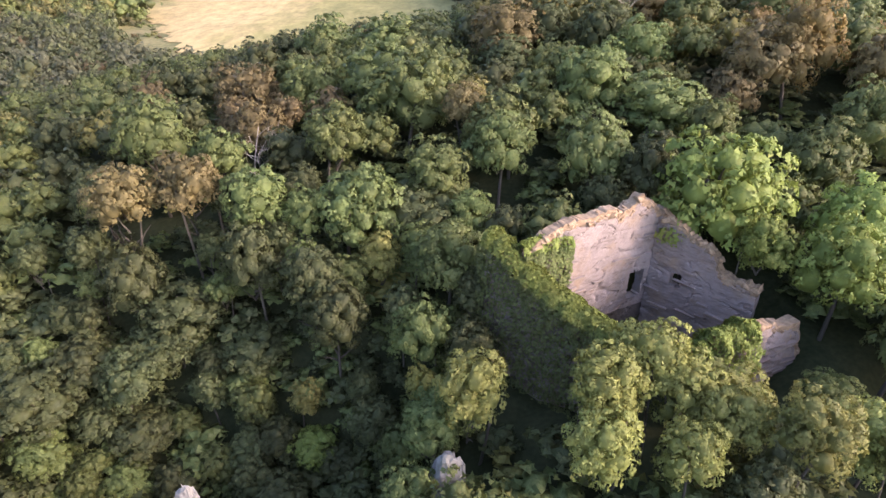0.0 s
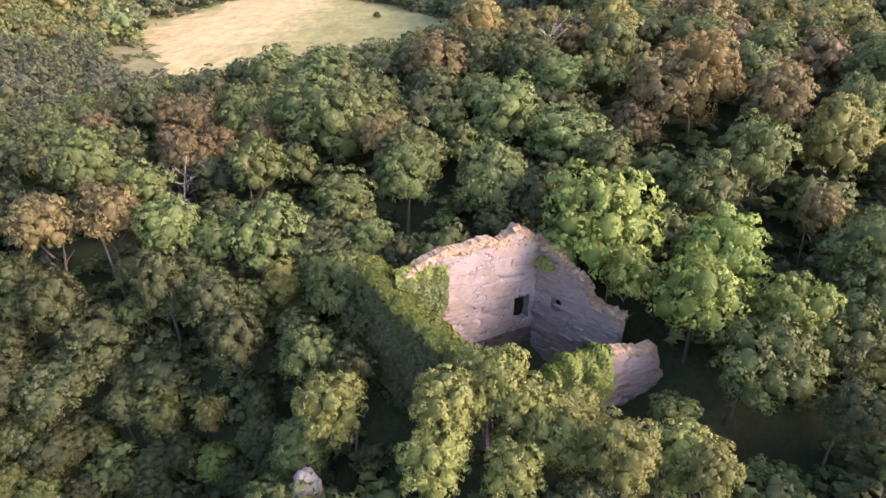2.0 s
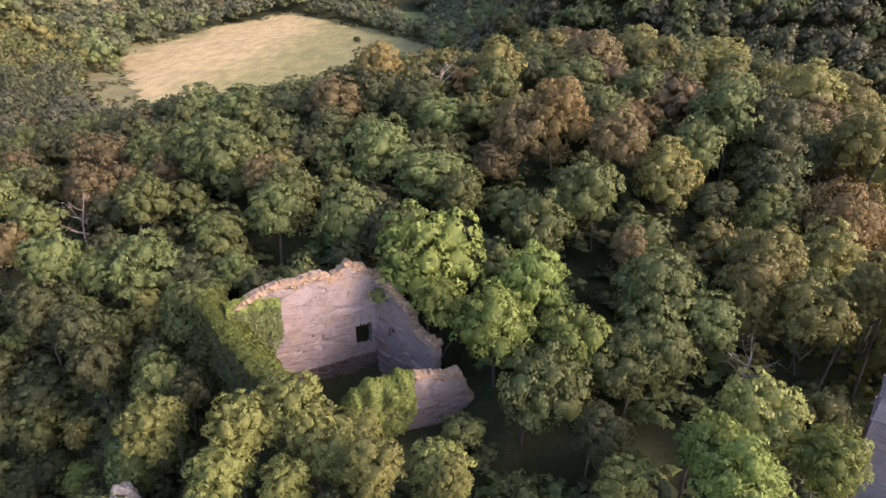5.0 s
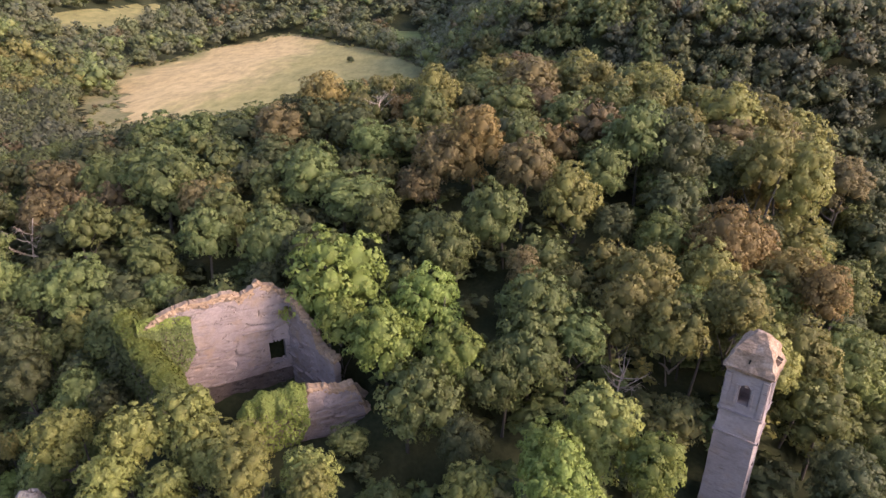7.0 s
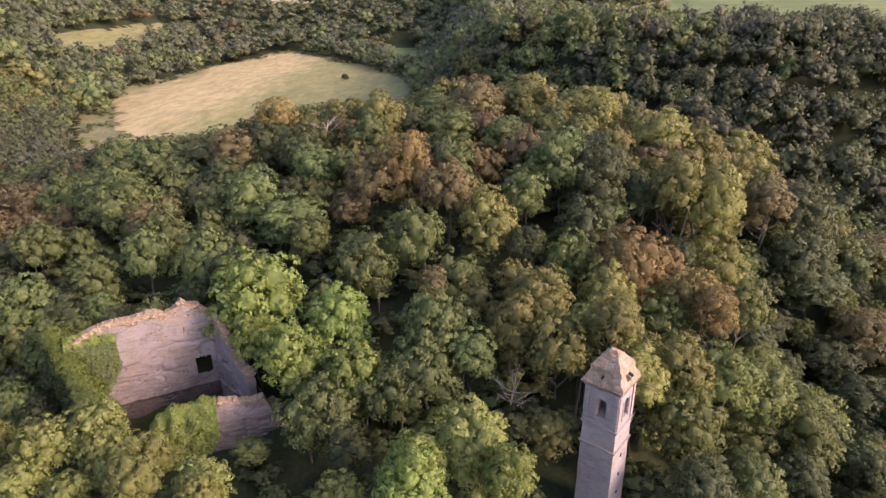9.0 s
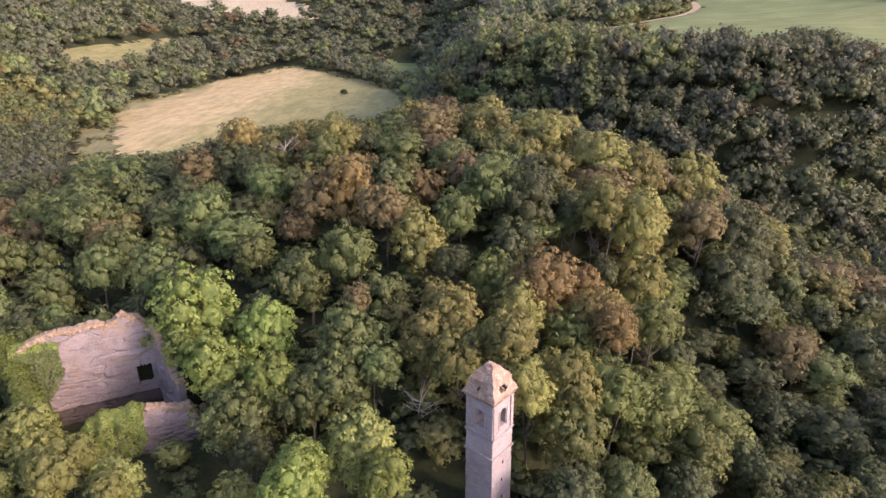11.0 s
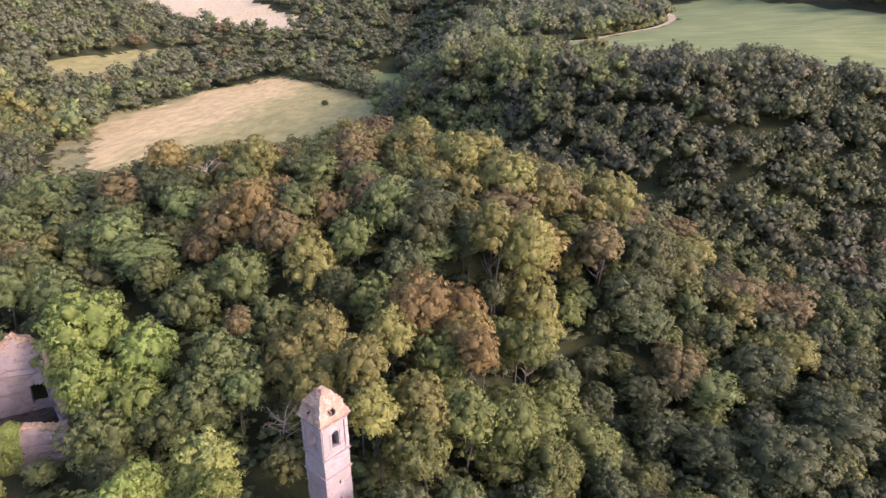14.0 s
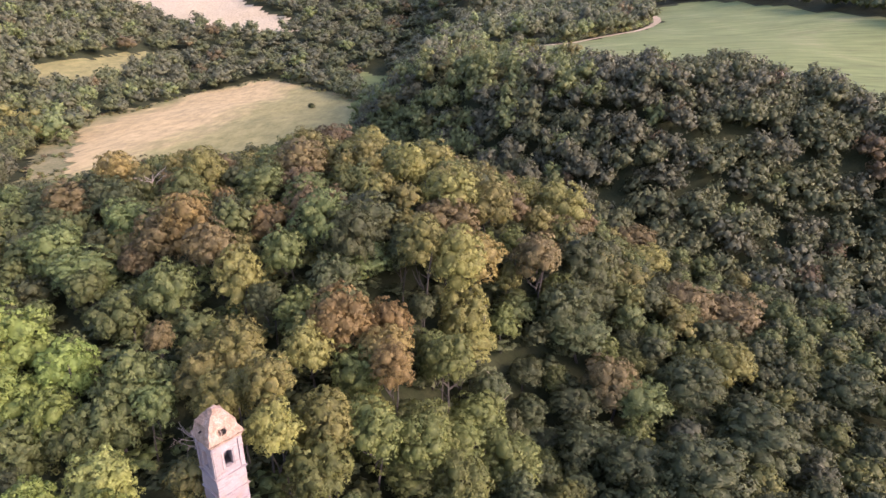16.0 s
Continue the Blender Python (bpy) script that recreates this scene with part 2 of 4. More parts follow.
def height(x, y):
    x, y = np.asarray(x, float), np.asarray(y, float)
    wide = np.where(x < 62, 118.0, 76.0)
    deep = np.where(y < 114, 62.0, 70.0)
    z = -14 + 0.02 * np.maximum(0, y - 250)
    z = z + 32.5 * np.exp(-(((x - 62) / wide) ** 2) - ((y - 114) / deep) ** 2)
    z = z + 5 * np.exp(-(((x - 50) / 60) ** 2) - ((y - 30) / 40) ** 2)
    z = z - 10 * smooth(95, 165, x) * (1 - smooth(150, 240, y))
    u, v = (x - 19.5) * 0.868 + (y - 47.6) * 0.496, -(x - 19.5) * 0.496 + (y - 47.6) * 0.868
    pit = smooth(13.5, 9.5, np.abs(u)) * smooth(9.0, 5.5, np.abs(v + 0.5))
    z = z * (1 - pit) + pit * -6.2
    z = z - 6 * np.exp(-(((x + 7) / 9) ** 2) - ((y - 38) / 9) ** 2)
    z = z - 9 * np.exp(-(((x - 39.4) ** 2 + (y - 36.3) ** 2) / 9))
    z = z - 13 * np.exp(-(((x - 108) / 20) ** 2) - ((y - 66) / 24) ** 2)
    z = z - 14 * np.exp(-(((x + 26) / 24) ** 2) - ((y - 42) / 13) ** 2)
    rise = smooth(-66, 4, y - rim(x)) * smooth(5, 80, x)
    z = z * (1 - rise) + plateau(x, y) * rise
    z = z + np.maximum(0.42 * soft(-212 - x, 12), 0.33 * soft(y - 640, 20) * (1 - smooth(60, 180, x)))
    z = z + 28 * np.exp(-(((x + 243) / 28) ** 2) - ((y - 325) / 42) ** 2)
    z = z + 1.0 * np.sin(x * 0.05 + 1) * np.sin(y * 0.043)
    return z


def mesh(name, verts, faces, mats, smooth_shade=False):
    me = bpy.data.meshes.new(name)
    me.from_pydata([tuple(v) for v in verts], [], [tuple(f) for f in faces])
    for m in mats:
        me.materials.append(m)
    if smooth_shade:
        me.polygons.foreach_set("use_smooth", [True] * len(me.polygons))
    me.update()
    return me


def sheet(name, xs, ys, mat, lift=0.0, inside=None):
    gx, gy = np.meshgrid(xs, ys, indexing="ij")
    v = np.stack([gx, gy, height(gx, gy) + lift], -1).reshape(-1, 3)
    n = len(ys)
    f = [(i * n + j, (i + 1) * n + j, (i + 1) * n + j + 1, i * n + j + 1) for i in range(len(xs) - 1) for j in range(n - 1)]
    return new(name, mesh(name, v, f, [mat], True))


xs = np.concatenate([np.arange(-2600, -900, 100), np.arange(-900, -300, 12), np.arange(-300, 300, 5), np.arange(300, 900, 12), np.arange(900, 2601, 100)])
ys = np.concatenate([np.arange(-900, -60, 60), np.arange(-60, 700, 5), np.arange(700, 1100, 10), np.arange(1100, 3000, 100)])
tagged(sheet("ground", xs, ys, FLOOR), "dark leaf-littered woodland ground over rolling hills", "ground", kind="structure")


# ---- trees ----
def unit(v):
    return v / np.maximum(np.linalg.norm(v, axis=-1, keepdims=True), 1e-9)


def quads(rng, p, d, size, wild):
    """Pointed leaf clumps at p, facing d more or less."""
    nrm = unit(d + rng.normal(size=d.shape) * wild)
    a = unit(np.cross(nrm, rng.normal(size=d.shape)))
    b = np.cross(nrm, a)
    s = size * rng.uniform(0.6, 1.3, (len(p), 1))
    v = np.stack([p - a * s, p - b * s * 0.6 + nrm * s * 0.2, p + a * s, p + b * s * 0.6 + nrm * s * 0.2], 1)
    return v.reshape(-1, 3), np.arange(len(p) * 4).reshape(-1, 4)


def ball(rng, n, low=-1.0):
    i = np.arange(n) + 0.5
    z = 1 - (1 - low) * i / n
    az = i * 2.399963 + rng.uniform(0, 6.28)
    r = np.sqrt(np.maximum(0, 1 - z * z))
    return np.stack([r * np.cos(az), r * np.sin(az), z], -1)


BLOB0 = (np.array([(1, 0, 0), (-1, 0, 0), (0, 1, 0), (0, -1, 0), (0, 0, 1), (0, 0, -1)], float),
         np.array([(0, 2, 4), (2, 1, 4), (1, 3, 4), (3, 0, 4), (2, 0, 5), (1, 2, 5), (3, 1, 5), (0, 3, 5)]))


def halved(v, f):
    """The same lobe with every triangle cut in four and pushed out to the ball."""
    v, ids, out = [*map(tuple, v)], {}, []
    for a, b, c in f.tolist():
        m = []
        for p, q in ((a, b), (b, c), (c, a)):
            k = (min(p, q), max(p, q))
            if k not in ids:
                ids[k] = len(v)
                v.append(tuple(unit((np.array(v[p]) + np.array(v[q]))[None])[0]))
            m.append(ids[k])
        out += [(a, m[0], m[2]), (m[0], b, m[1]), (m[2], m[1], c), tuple(m)]
    return np.array(v), np.array(out)


BLOB1 = halved(*BLOB0)


def crown_data(rng, mains, puffs, leaves, size, near=True):
    """A crown one unit wide each way and two tall: large masses over a dome, each bearing rounded puffs of leaf clumps."""
    d = unit(ball(rng, mains, -0.55) + rng.normal(size=(mains, 3)) * 0.12)
    cen = d * rng.uniform(0.46, 0.62, (mains, 1)) * (1, 1, 1.02) + (0, 0, 1.0)
    rad = rng.uniform(0.32, 0.47, mains)
    cen, rad = np.concatenate([cen, [(0, 0, 0.98)]]), np.append(rad, 0.6)
    pc, pr, pd = [], [], []
    for c, r in zip(cen, rad):
        u = unit(ball(rng, puffs, -0.45) + rng.normal(size=(puffs, 3)) * 0.2)
        q = c + u * r * rng.uniform(0.78, 0.98, (puffs, 1)) * (1, 1, 0.92)
        ok = (np.linalg.norm(q[:, None] - cen[None], axis=2) / rad[None]).min(1) > 0.72
        pc.append(q[ok]), pd.append(u[ok]), pr.append(r * rng.uniform(0.27, 0.46, ok.sum()))
    pc, pr, pd = np.concatenate(pc), np.concatenate(pr), np.concatenate(pd)
    hub = np.concatenate([pc, cen])
    wide = np.concatenate([pr, rad * 0.74])
    lean = np.concatenate([pd, np.zeros((len(cen), 3))])
    share = np.concatenate([pr ** 2 / (pr ** 2).sum() * 0.76, rad ** 2 / (rad ** 2).sum() * 0.24]) * leaves
    who = np.repeat(np.arange(len(hub)), share.astype(int) + 1)
    out = unit(unit(rng.normal(size=(len(who), 3))) + lean[who] * 0.75 + (0, 0, 0.6))
    p = hub[who] + out * (wide[who] * rng.uniform(0.8, 1.15, len(who)))[:, None] * (1, 1, 0.75)
    face = unit(out + rng.normal(size=out.shape) * 0.38)
    a = unit(np.cross(face, rng.normal(size=out.shape)))
    b = np.cross(face, a)
    k = size * rng.uniform(0.55, 1.4, (len(p), 1))
    vs = [np.stack([p - a * k * 0.6, p + a * k * 0.6 - b * k * 0.25, p + b * k], 1).reshape(-1, 3)]
    ts = [np.arange(len(p) * 3).reshape(-1, 3)]
    far = unit(p - (0, 0, 0.7))
    ns = [np.repeat(unit(out * 0.85 + lean[who] * 0.3 + far * 0.15 + rng.normal(size=out.shape) * 0.13), 3, axis=0)]
    off = len(vs[0])
    bv, bf = BLOB1 if near else BLOB0
    for c, r in zip(cen, rad * (0.62 if near else 0.8)):
        w = bv * r * rng.uniform(0.85, 1.1, (len(bv), 1)) * (1, 1, 0.88) + c
        vs.append(w), ts.append(bf + off), ns.append(unit(bv + unit(w - (0, 0, 0.7)) * 0.4))
        off += len(bv)
    return np.concatenate(vs), np.concatenate(ts), np.concatenate(ns)


def limbs(rng, tall, thick, n, spread, twigs=0):
    """A tapered, slightly bent trunk with limbs and twigs."""
    vs, fs = [], []

    def limb(p, q, r0, r1, n=6, steps=4):
        p, q = np.array(p, float), np.array(q, float)
        d = unit(q - p)
        a = unit(np.cross(d, (0.3, 0.9, 0.2)))
        b = np.cross(d, a)
        o, far = len(vs), np.linalg.norm(q - p)
        for s in range(steps + 1):
            t = s / steps
            c = p + (q - p) * t + (a * math.sin(t * 3.0) + b * math.sin(t * 4.1)) * 0.05 * far
            for k in range(n):
                an = 2 * math.pi * k / n
                vs.append(c + (a * math.cos(an) + b * math.sin(an)) * (r0 + (r1 - r0) * t))
        for s in range(steps):
            for k in range(n):
                fs.append((o + s * n + k, o + s * n + (k + 1) % n, o + (s + 1) * n + (k + 1) % n, o + (s + 1) * n + k))

    limb((0, 0, -1.0), (rng.uniform(-0.4, 0.4), rng.uniform(-0.4, 0.4), tall), thick, thick * 0.35, 8, 6)
    for i in range(n):
        h, az = tall * rng.uniform(0.4, 0.95), i * 2.4 + rng.uniform(-0.3, 0.3)
        l = tall * spread * rng.uniform(0.7, 1.1)
        tip = np.array((math.cos(az) * l * 0.8, math.sin(az) * l * 0.8, h + l * rng.uniform(0.3, 0.75)))
        limb((0, 0, h), tip, thick * 0.4, thick * 0.1, 5, 3)
        for _ in range(twigs):
            p = np.array((0, 0, h)) + (tip - (0, 0, h)) * rng.uniform(0.4, 0.95)
            limb(p, p + unit(rng.normal(size=3) + (tip - (0, 0, h)) * 0.25) * l * rng.uniform(0.2, 0.45), thick * 0.13, thick * 0.04, 4, 2)
    return vs, fs


TREE_WORDS = {
    "green": "mid-green broadleaf tree with a lobed rounded crown",
    "deep": "dark green oak with a dense crown in the wood",
    "lime": "bright lime-green tree with a full domed crown",
    "olive": "olive-green tree with a sunlit yellowish crown",
    "fresh": "yellow-green tree with a sunlit leafy crown",
    "moss": "yellowish mid-green tree with a dense lobed crown",
    "brown": "browning tree with dull ochre-brown dry leaves",
    "rust": "autumn-tinted tree with rusty orange leaves",
}
TEMPLATES = {}
for n, kind in enumerate(TREE_WORDS):
    TEMPLATES[kind] = []
    for k in range(4):
        rng = np.random.default_rng(100 * n + k)
        v, t, nrm = crown_data(rng, 11 + k, 17, 5000, 0.052)
        crown = mesh("crown", v, t.tolist(), [LEAF[kind]], True)
        crown.normals_split_custom_set_from_vertices(nrm.tolist())
        tv, tf = limbs(rng, 1.0, 0.045, 6, 0.4)
        TEMPLATES[kind].append((crown, mesh("trunk", tv, tf, [BARK], True)))
SPOTS, TOPS = [], []


def tree(kind, x, y, radius, top=None):
    """A tree of that kind and crown radius, rooted in the ground; top is the height of its crown's summit."""
    k = len(SPOTS)
    crown, trunk = TEMPLATES[kind][k % 4]
    ground = float(height(x, y))
    tall = max((top if top is not None else ground + 2.6 * radius) - ground, 1.7 * radius)
    root = new("tree")
    root.matrix_world = pose(x, y, ground, 0, 0, k * 137.5)
    deep = min(2.55 * radius, 0.96 * tall)
    body = new("crown", crown)
    body.matrix_basis = Matrix.LocRotScale((0, 0, tall - deep * 0.98), None, (radius, radius, deep / 2))
    stem = new("trunk", trunk)
    stem.matrix_basis = Matrix.LocRotScale((0, 0, 0), None, (radius * 1.6, radius * 1.6, tall * 0.75))
    for ob in (stem, body):
        ob.parent = root
    SPOTS.append((x, y, radius))
    TOPS.append(tall)
    return tagged(root, TREE_WORDS[kind], "tree", "trees of the wooded hill")


# trees that stand out on the hill: place, crown radius and height of the summit
for x, y, r, top in (
    (52.3, 25.4, 3.3, 12), (60.7, 28.3, 3.1, 11), (52.3, 29.1, 3.2, 11.1), (44, 44.2, 4, 11.5), (35.9, 46.4, 4.5, 12.9), (30.2, 49.5, 3, 11.5),
    (40.3, 52.6, 4.8, 14.6), (28.2, 56.7, 7, 17),
):
    tree("lime", x, y, r, top)
for x, y, r, top in (
    (45.4, 28, 2.5, 7.2), (31.3, 28.6, 2.2, 6.2), (25, 29.3, 2.9, 7.7), (17.6, 29.9, 2.7, 4.5), (11.5, 30.9, 3.1, 4.8), (30.7, 31.3, 3, 5.7),
    (21.1, 32.3, 2.8, 5.7), (57.5, 33.2, 4.2, 11.5), (12.6, 34.5, 3.2, 7.3), (18.5, 34.8, 2.9, 6.5), (21.8, 35, 3.7, 5.3), (16.2, 37.1, 3.8, 7.8),
    (2.4, 37.1, 3.4, 4.6),
):
    tree("fresh", x, y, r, top)
for x, y, r, top in (
    (-0.7, 37.6, 3, -0.7), (32.8, 38.6, 2.4, 1.9), (40.4, 40.5, 4.8, 9.4), (48.1, 42.6, 3.8, 9.8), (52.1, 44.3, 4.6, 12.1),
    (57.4, 45.4, 3, 12.6), (-1.6, 47.7, 3.4, 2.6), (53.2, 48.6, 4.8, 15.9),
    (0.5, 52.7, 4.1, 8.6), (-21.4, 61.9, 4, 10.4),
    (-9.4, 62, 5.3, 10.9), (42, 63.9, 4.6, 16.7), (17.8, 66.7, 4.8, 16.3), (-1.1, 67.1, 4.2, 12.6), (48.9, 67.6, 4.7, 20.5),
):
    tree("green", x, y, r, top)
for x, y, r, top in (
    (-27.1, 68.3, 3.6, 12.8), (6.4, 69.2, 4.3, 15.5), (32.2, 71, 3.6, 17.2), (-14.3, 73.8, 4.1, 15), (6.7, 74.8, 5.3, 16.9), (-38.3, 75.4, 5, 14.7),
    (27.6, 76.5, 6.2, 18.8), (65.3, 76.6, 4.1, 23.6), (77.8, 80.3, 6.3, 20.5), (70.8, 81.3, 5.6, 29), (19.7, 81.6, 5.5, 21.7), (-4.1, 83.6, 6.5, 20),
    (105.7, 87.1, 4.6, 3.8), (-8.1, 88.8, 7.6, 19.9), (28.6, 90.8, 4.8, 23.9), (-20.7, 91.4, 5.1, 17.1), (37.9, 98.8, 4.9, 28.4), (63, 99.1, 4.9, 27.5),
    (52.6, 102.8, 5.8, 28.5), (-10.1, 107.9, 6.5, 21.9), (-22.1, 114.6, 6.7, 20.5), (49.5, 120.9, 5.7, 28.8), 
):
    tree("green", x, y, r, top)
for x, y, r, top in (
    (127.4, 73, 5.8, -4.9),
):
    tree("green", x, y, r, top)
# Green trees of the low ground take the dark kind, painting its shade.
for x, y, r, top in (
    (-6.3, 43.8, 2.9, -6.4), (-32.1, 47.5, 3.9, -14), (-43.1, 48, 5.2, -13.2), (-10.8, 50.3, 3.6, 2.5), (-33.7, 51.1, 4.2, -6.4),
    (-39.6, 52.1, 4, -6.4), (-20.4, 53.1, 4, -6.5), (-13.6, 53.2, 3.7, 5.1), (-31.2, 53.9, 4.4, -7.8), (-29, 56.3, 5.4, -0.9), (-21.2, 56.9, 3.9, 5.8),
    (-35, 57.1, 4, 2.6), (133, 57.8, 7.1, -3.7), (117.5, 64.7, 5.9, -6.8), (145.6, 67.2, 7.3, -6.2), (116.4, 73.1, 5.2, -5.1), (137.6, 77.2, 6.3, -0.3),
    (172.2, 88.9, 7.1, -8.1), (121.2, 96.3, 6.1, 7.3), (123.5, 60.2, 5.6, -10.4), (-2.4, 62.7, 5.3, 7.9), (75, 72.2, 5.3, 20.7), (76.9, 79.3, 5.5, 26.9),
):
    tree("deep", x, y, r, top)
for x, y, r, top in (
    (117.7, 85.2, 6.4, 2.7), (115.4, 86.5, 6.3, 10.4), (76.8, 87.5, 7.7, 27.2), (9.3, 96, 4.9, 20.3), (24.1, 97.3, 4.9, 25.7), (119.9, 98.4, 6.8, 16.1),
    (16.3, 104.2, 6, 26), (-3.4, 109.8, 7, 19.3),
):
    tree("deep", x, y, r, top)
for x, y, r, top in (
    (74.9, 40.7, 3.5, 13.7), (80.9, 44.1, 3.9, 12.1), (72.9, 44.6, 3.8, 18.1), (67.2, 44.7, 3.9, 15.3), (78.3, 46.8, 4.7, 10.6), (62.6, 48.8, 4.1, 15.2),
    (83.9, 52, 4.6, 8), (65.7, 53, 4.3, 17.7), (74.7, 56.2, 4.1, 16.3), (59.8, 69.8, 4.8, 21.7), (96.8, 75.5, 6.3, 5.9), (96.2, 77.2, 5.2, 13.4),
    (89.3, 77.5, 4.6, 25.5), (95, 77.9, 5.5, 23.4), (147.6, 87.6, 5.8, -2.2), (92.6, 102.2, 6.7, 29.2), (100.4, 102.4, 5.7, 26.1), (39.1, 106.2, 5.3, 30.9),
    (81.7, 113.9, 6.2, 31.7), (118.4, 122.5, 6.7, 20.9), (86.2, 123.7, 7.2, 29.7), (69.5, 130.9, 7, 31.5), (141.5, 132.1, 7.9, 1.2), (115.6, 139.8, 8.1, 13.7),
):
    tree("olive", x, y, r, top)
for x, y, r, top in (
    (52.2, 57.2, 2.3, 14.8), (-36.2, 61, 4, 11), (-29.4, 63.4, 4.4, 12), (53.4, 74.4, 4.5, 25.3), (122.3, 75.5, 5.3, 0.2), (2.5, 77.5, 3.3, 17.2),
    (37.3, 78.9, 3.7, 19.9), (-26, 80.5, 4.2, 13.2), (41, 80.5, 4.8, 24.7), (110, 91, 4.8, 18.3), (-31, 92.9, 5.8, 16.8), (92, 97.6, 7.2, 22.7),
    (9.7, 101.8, 6.7, 24.7), (145.6, 109.9, 7.5, 0.1), (156.9, 111.8, 8.3, -2.9), (58.2, 114, 6.5, 32.1), (118, 119, 7.2, 11.4), (57, 146, 8.3, 30.7),
    (142.1, 146.2, 6.8, 2.6),
):
    tree("brown", x, y, r, top)
for x, y, r, top in (
    (87.3, 53.4, 3.3, 14.6), (85.9, 57.9, 4.2, 15.4), (78.4, 61.1, 5.3, 19.6), (84.5, 66.7, 4.7, 15.7), (46.4, 81.3, 5.3, 27.7), (96.9, 89, 6.8, 18.9),
    (16.3, 109.8, 5.6, 29.8),
):
    tree("rust", x, y, r, top)
for x, y, r, top in (
    (80.3, 39.6, 4.3, 9.2), (86, 45.2, 4, 10.9), (97.4, 45.5, 4.2, 2.5), (91.7, 47.8, 4.2, 7.5), (88, 49.6, 5, 1.6), (91.5, 51.9, 5, 6.6),
    (95.6, 55.7, 5.2, -0), (82, 55.9, 4.2, 12.8), (71.3, 64.1, 4.1, 17.6), (91.3, 47.5, 4.8, -1), (104, 56.6, 5.4, -2.4), (94.7, 61.2, 4, 12),
    (98.7, 62.8, 5.7, 0.4),
):
    tree("moss", x, y, r, top)


tree("lime", -12.9, 45.4, 3.0, -14.6)


FIELD = [(-112, 262), (-138, 300), (-165, 345), (-192, 395), (-196, 427), (-192, 490), (-192, 605), (-152, 648), (-105, 632), (-57, 573), (-20, 522), (15, 440), (25, 300), (10, 205), (-40, 200), (-85, 225)]
STRIP = [(-266, 456), (-268, 545), (-279, 680), (-290, 704), (-302, 640), (-297, 570), (-296, 500)]
MARGIN = [(-118, 236), (-142, 270), (-158, 300), (-184, 345), (-206, 385), (-206, 430), (-198, 495), (-196, 610), (-156, 660), (-100, 643), (-48, 580), (-10, 528), (25, 440), (35, 300), (20, 195), (-70, 176), (-100, 200)]
BRIGHT = [(-488, 898), (-368, 861), (-267, 814), (-181, 789), (-147, 810), (-183, 851), (-260, 912), (-300, 990), (-480, 1000)]
GREEN = [(96, 340), (108, 415), (158, 408), (203, 443), (231, 488), (239, 536), (262, 590), (300, 600), (314, 544), (338, 482), (352, 412), (372, 340), (372, 240), (350, 150), (300, 160), (258, 180), (232, 196), (224, 228), (205, 240), (176, 243), (148, 276), (112, 306)]
DELL = [(-16, 545), (6, 575), (2, 660), (-45, 672), (-34, 610), (-24, 562)]
HILL = [(-20, 10), (165, 10), (168, 60), (142, 112), (126, 152), (75, 172), (-5, 168), (-75, 150), (-110, 100), (-60, 45)]


def poly(x, y, pts):
    odd = False
    for (a, b), (c, d) in zip(pts, pts[1:] + pts[:1]):
        if (b > y) != (d > y) and x < a + (y - b) / (d - b) * (c - a):
            odd = not odd
    return odd


def free(x, y, r, tight=0.66):
    return all((x - a) ** 2 + (y - b) ** 2 > (tight * (r + c)) ** 2 for a, b, c in SPOTS)


def clear(x, y):
    """Ground kept free of scattered trees: the ruin, the tower and the dark glade before them."""
    u, v = (x - 20) * 0.86 + (y - 47.5) * 0.51, -(x - 20) * 0.51 + (y - 47.5) * 0.86
    return (abs(u) < 14 and (-15.5 if u > 0 else -12) < v < 10) or (x - 70.9) ** 2 + (y - 35.2) ** 2 < 20 or (abs(x - 72) < 7 and 20 < y < 36) or (x - 39.4) ** 2 + (y - 36.5) ** 2 < 11


def cover(x, y):
    """How tall the wood stands here, from the trees round about."""
    q = np.array(SPOTS)[:MARKED]
    w = 1 / ((q[:, 0] - x) ** 2 + (q[:, 1] - y) ** 2 + 6) ** 2
    return float((w * np.array(TOPS)[:MARKED]).sum() / w.sum())


# the rest of the hill's nearer trees
MARKED = len(SPOTS)
rng = np.random.default_rng(7)
MIX = ["green", "deep", "olive", "moss", "brown", "rust"]
for x0, x1, y0, y1, limit, r0, r1, tight in ((-48, 3, 42, 64, 45, 1.8, 3.0, 0.55), (84, 128, 44, 98, 85, 2.4, 3.8, 0.6), (-45, 140, 14, 70, 297 - MARKED, 2.4, 3.8, 0.72)):
    for i in range(4000):
        x, y, r = rng.uniform(x0, x1), rng.uniform(y0, y1), rng.uniform(r0, r1)
        if len(SPOTS) - MARKED >= limit:
            break
        if poly(x, y, HILL) and not clear(x, y) and free(x, y, r, tight):
            right = smooth(50, 110, x)
            p = np.array([0.50, 0.40, 0.08, 0.0, 0.02, 0.0]) * (1 - right) + np.array([0.04, 0.56, 0.05, 0.33, 0.02, 0.0]) * right
            tall = min(max(cover(x, y) - rng.uniform(1.5, 4.0 + 3 * right), 1.9 * r), 13)
            tree(rng.choice(MIX, p=p / p.sum()), x, y, r, float(height(x, y)) + tall)


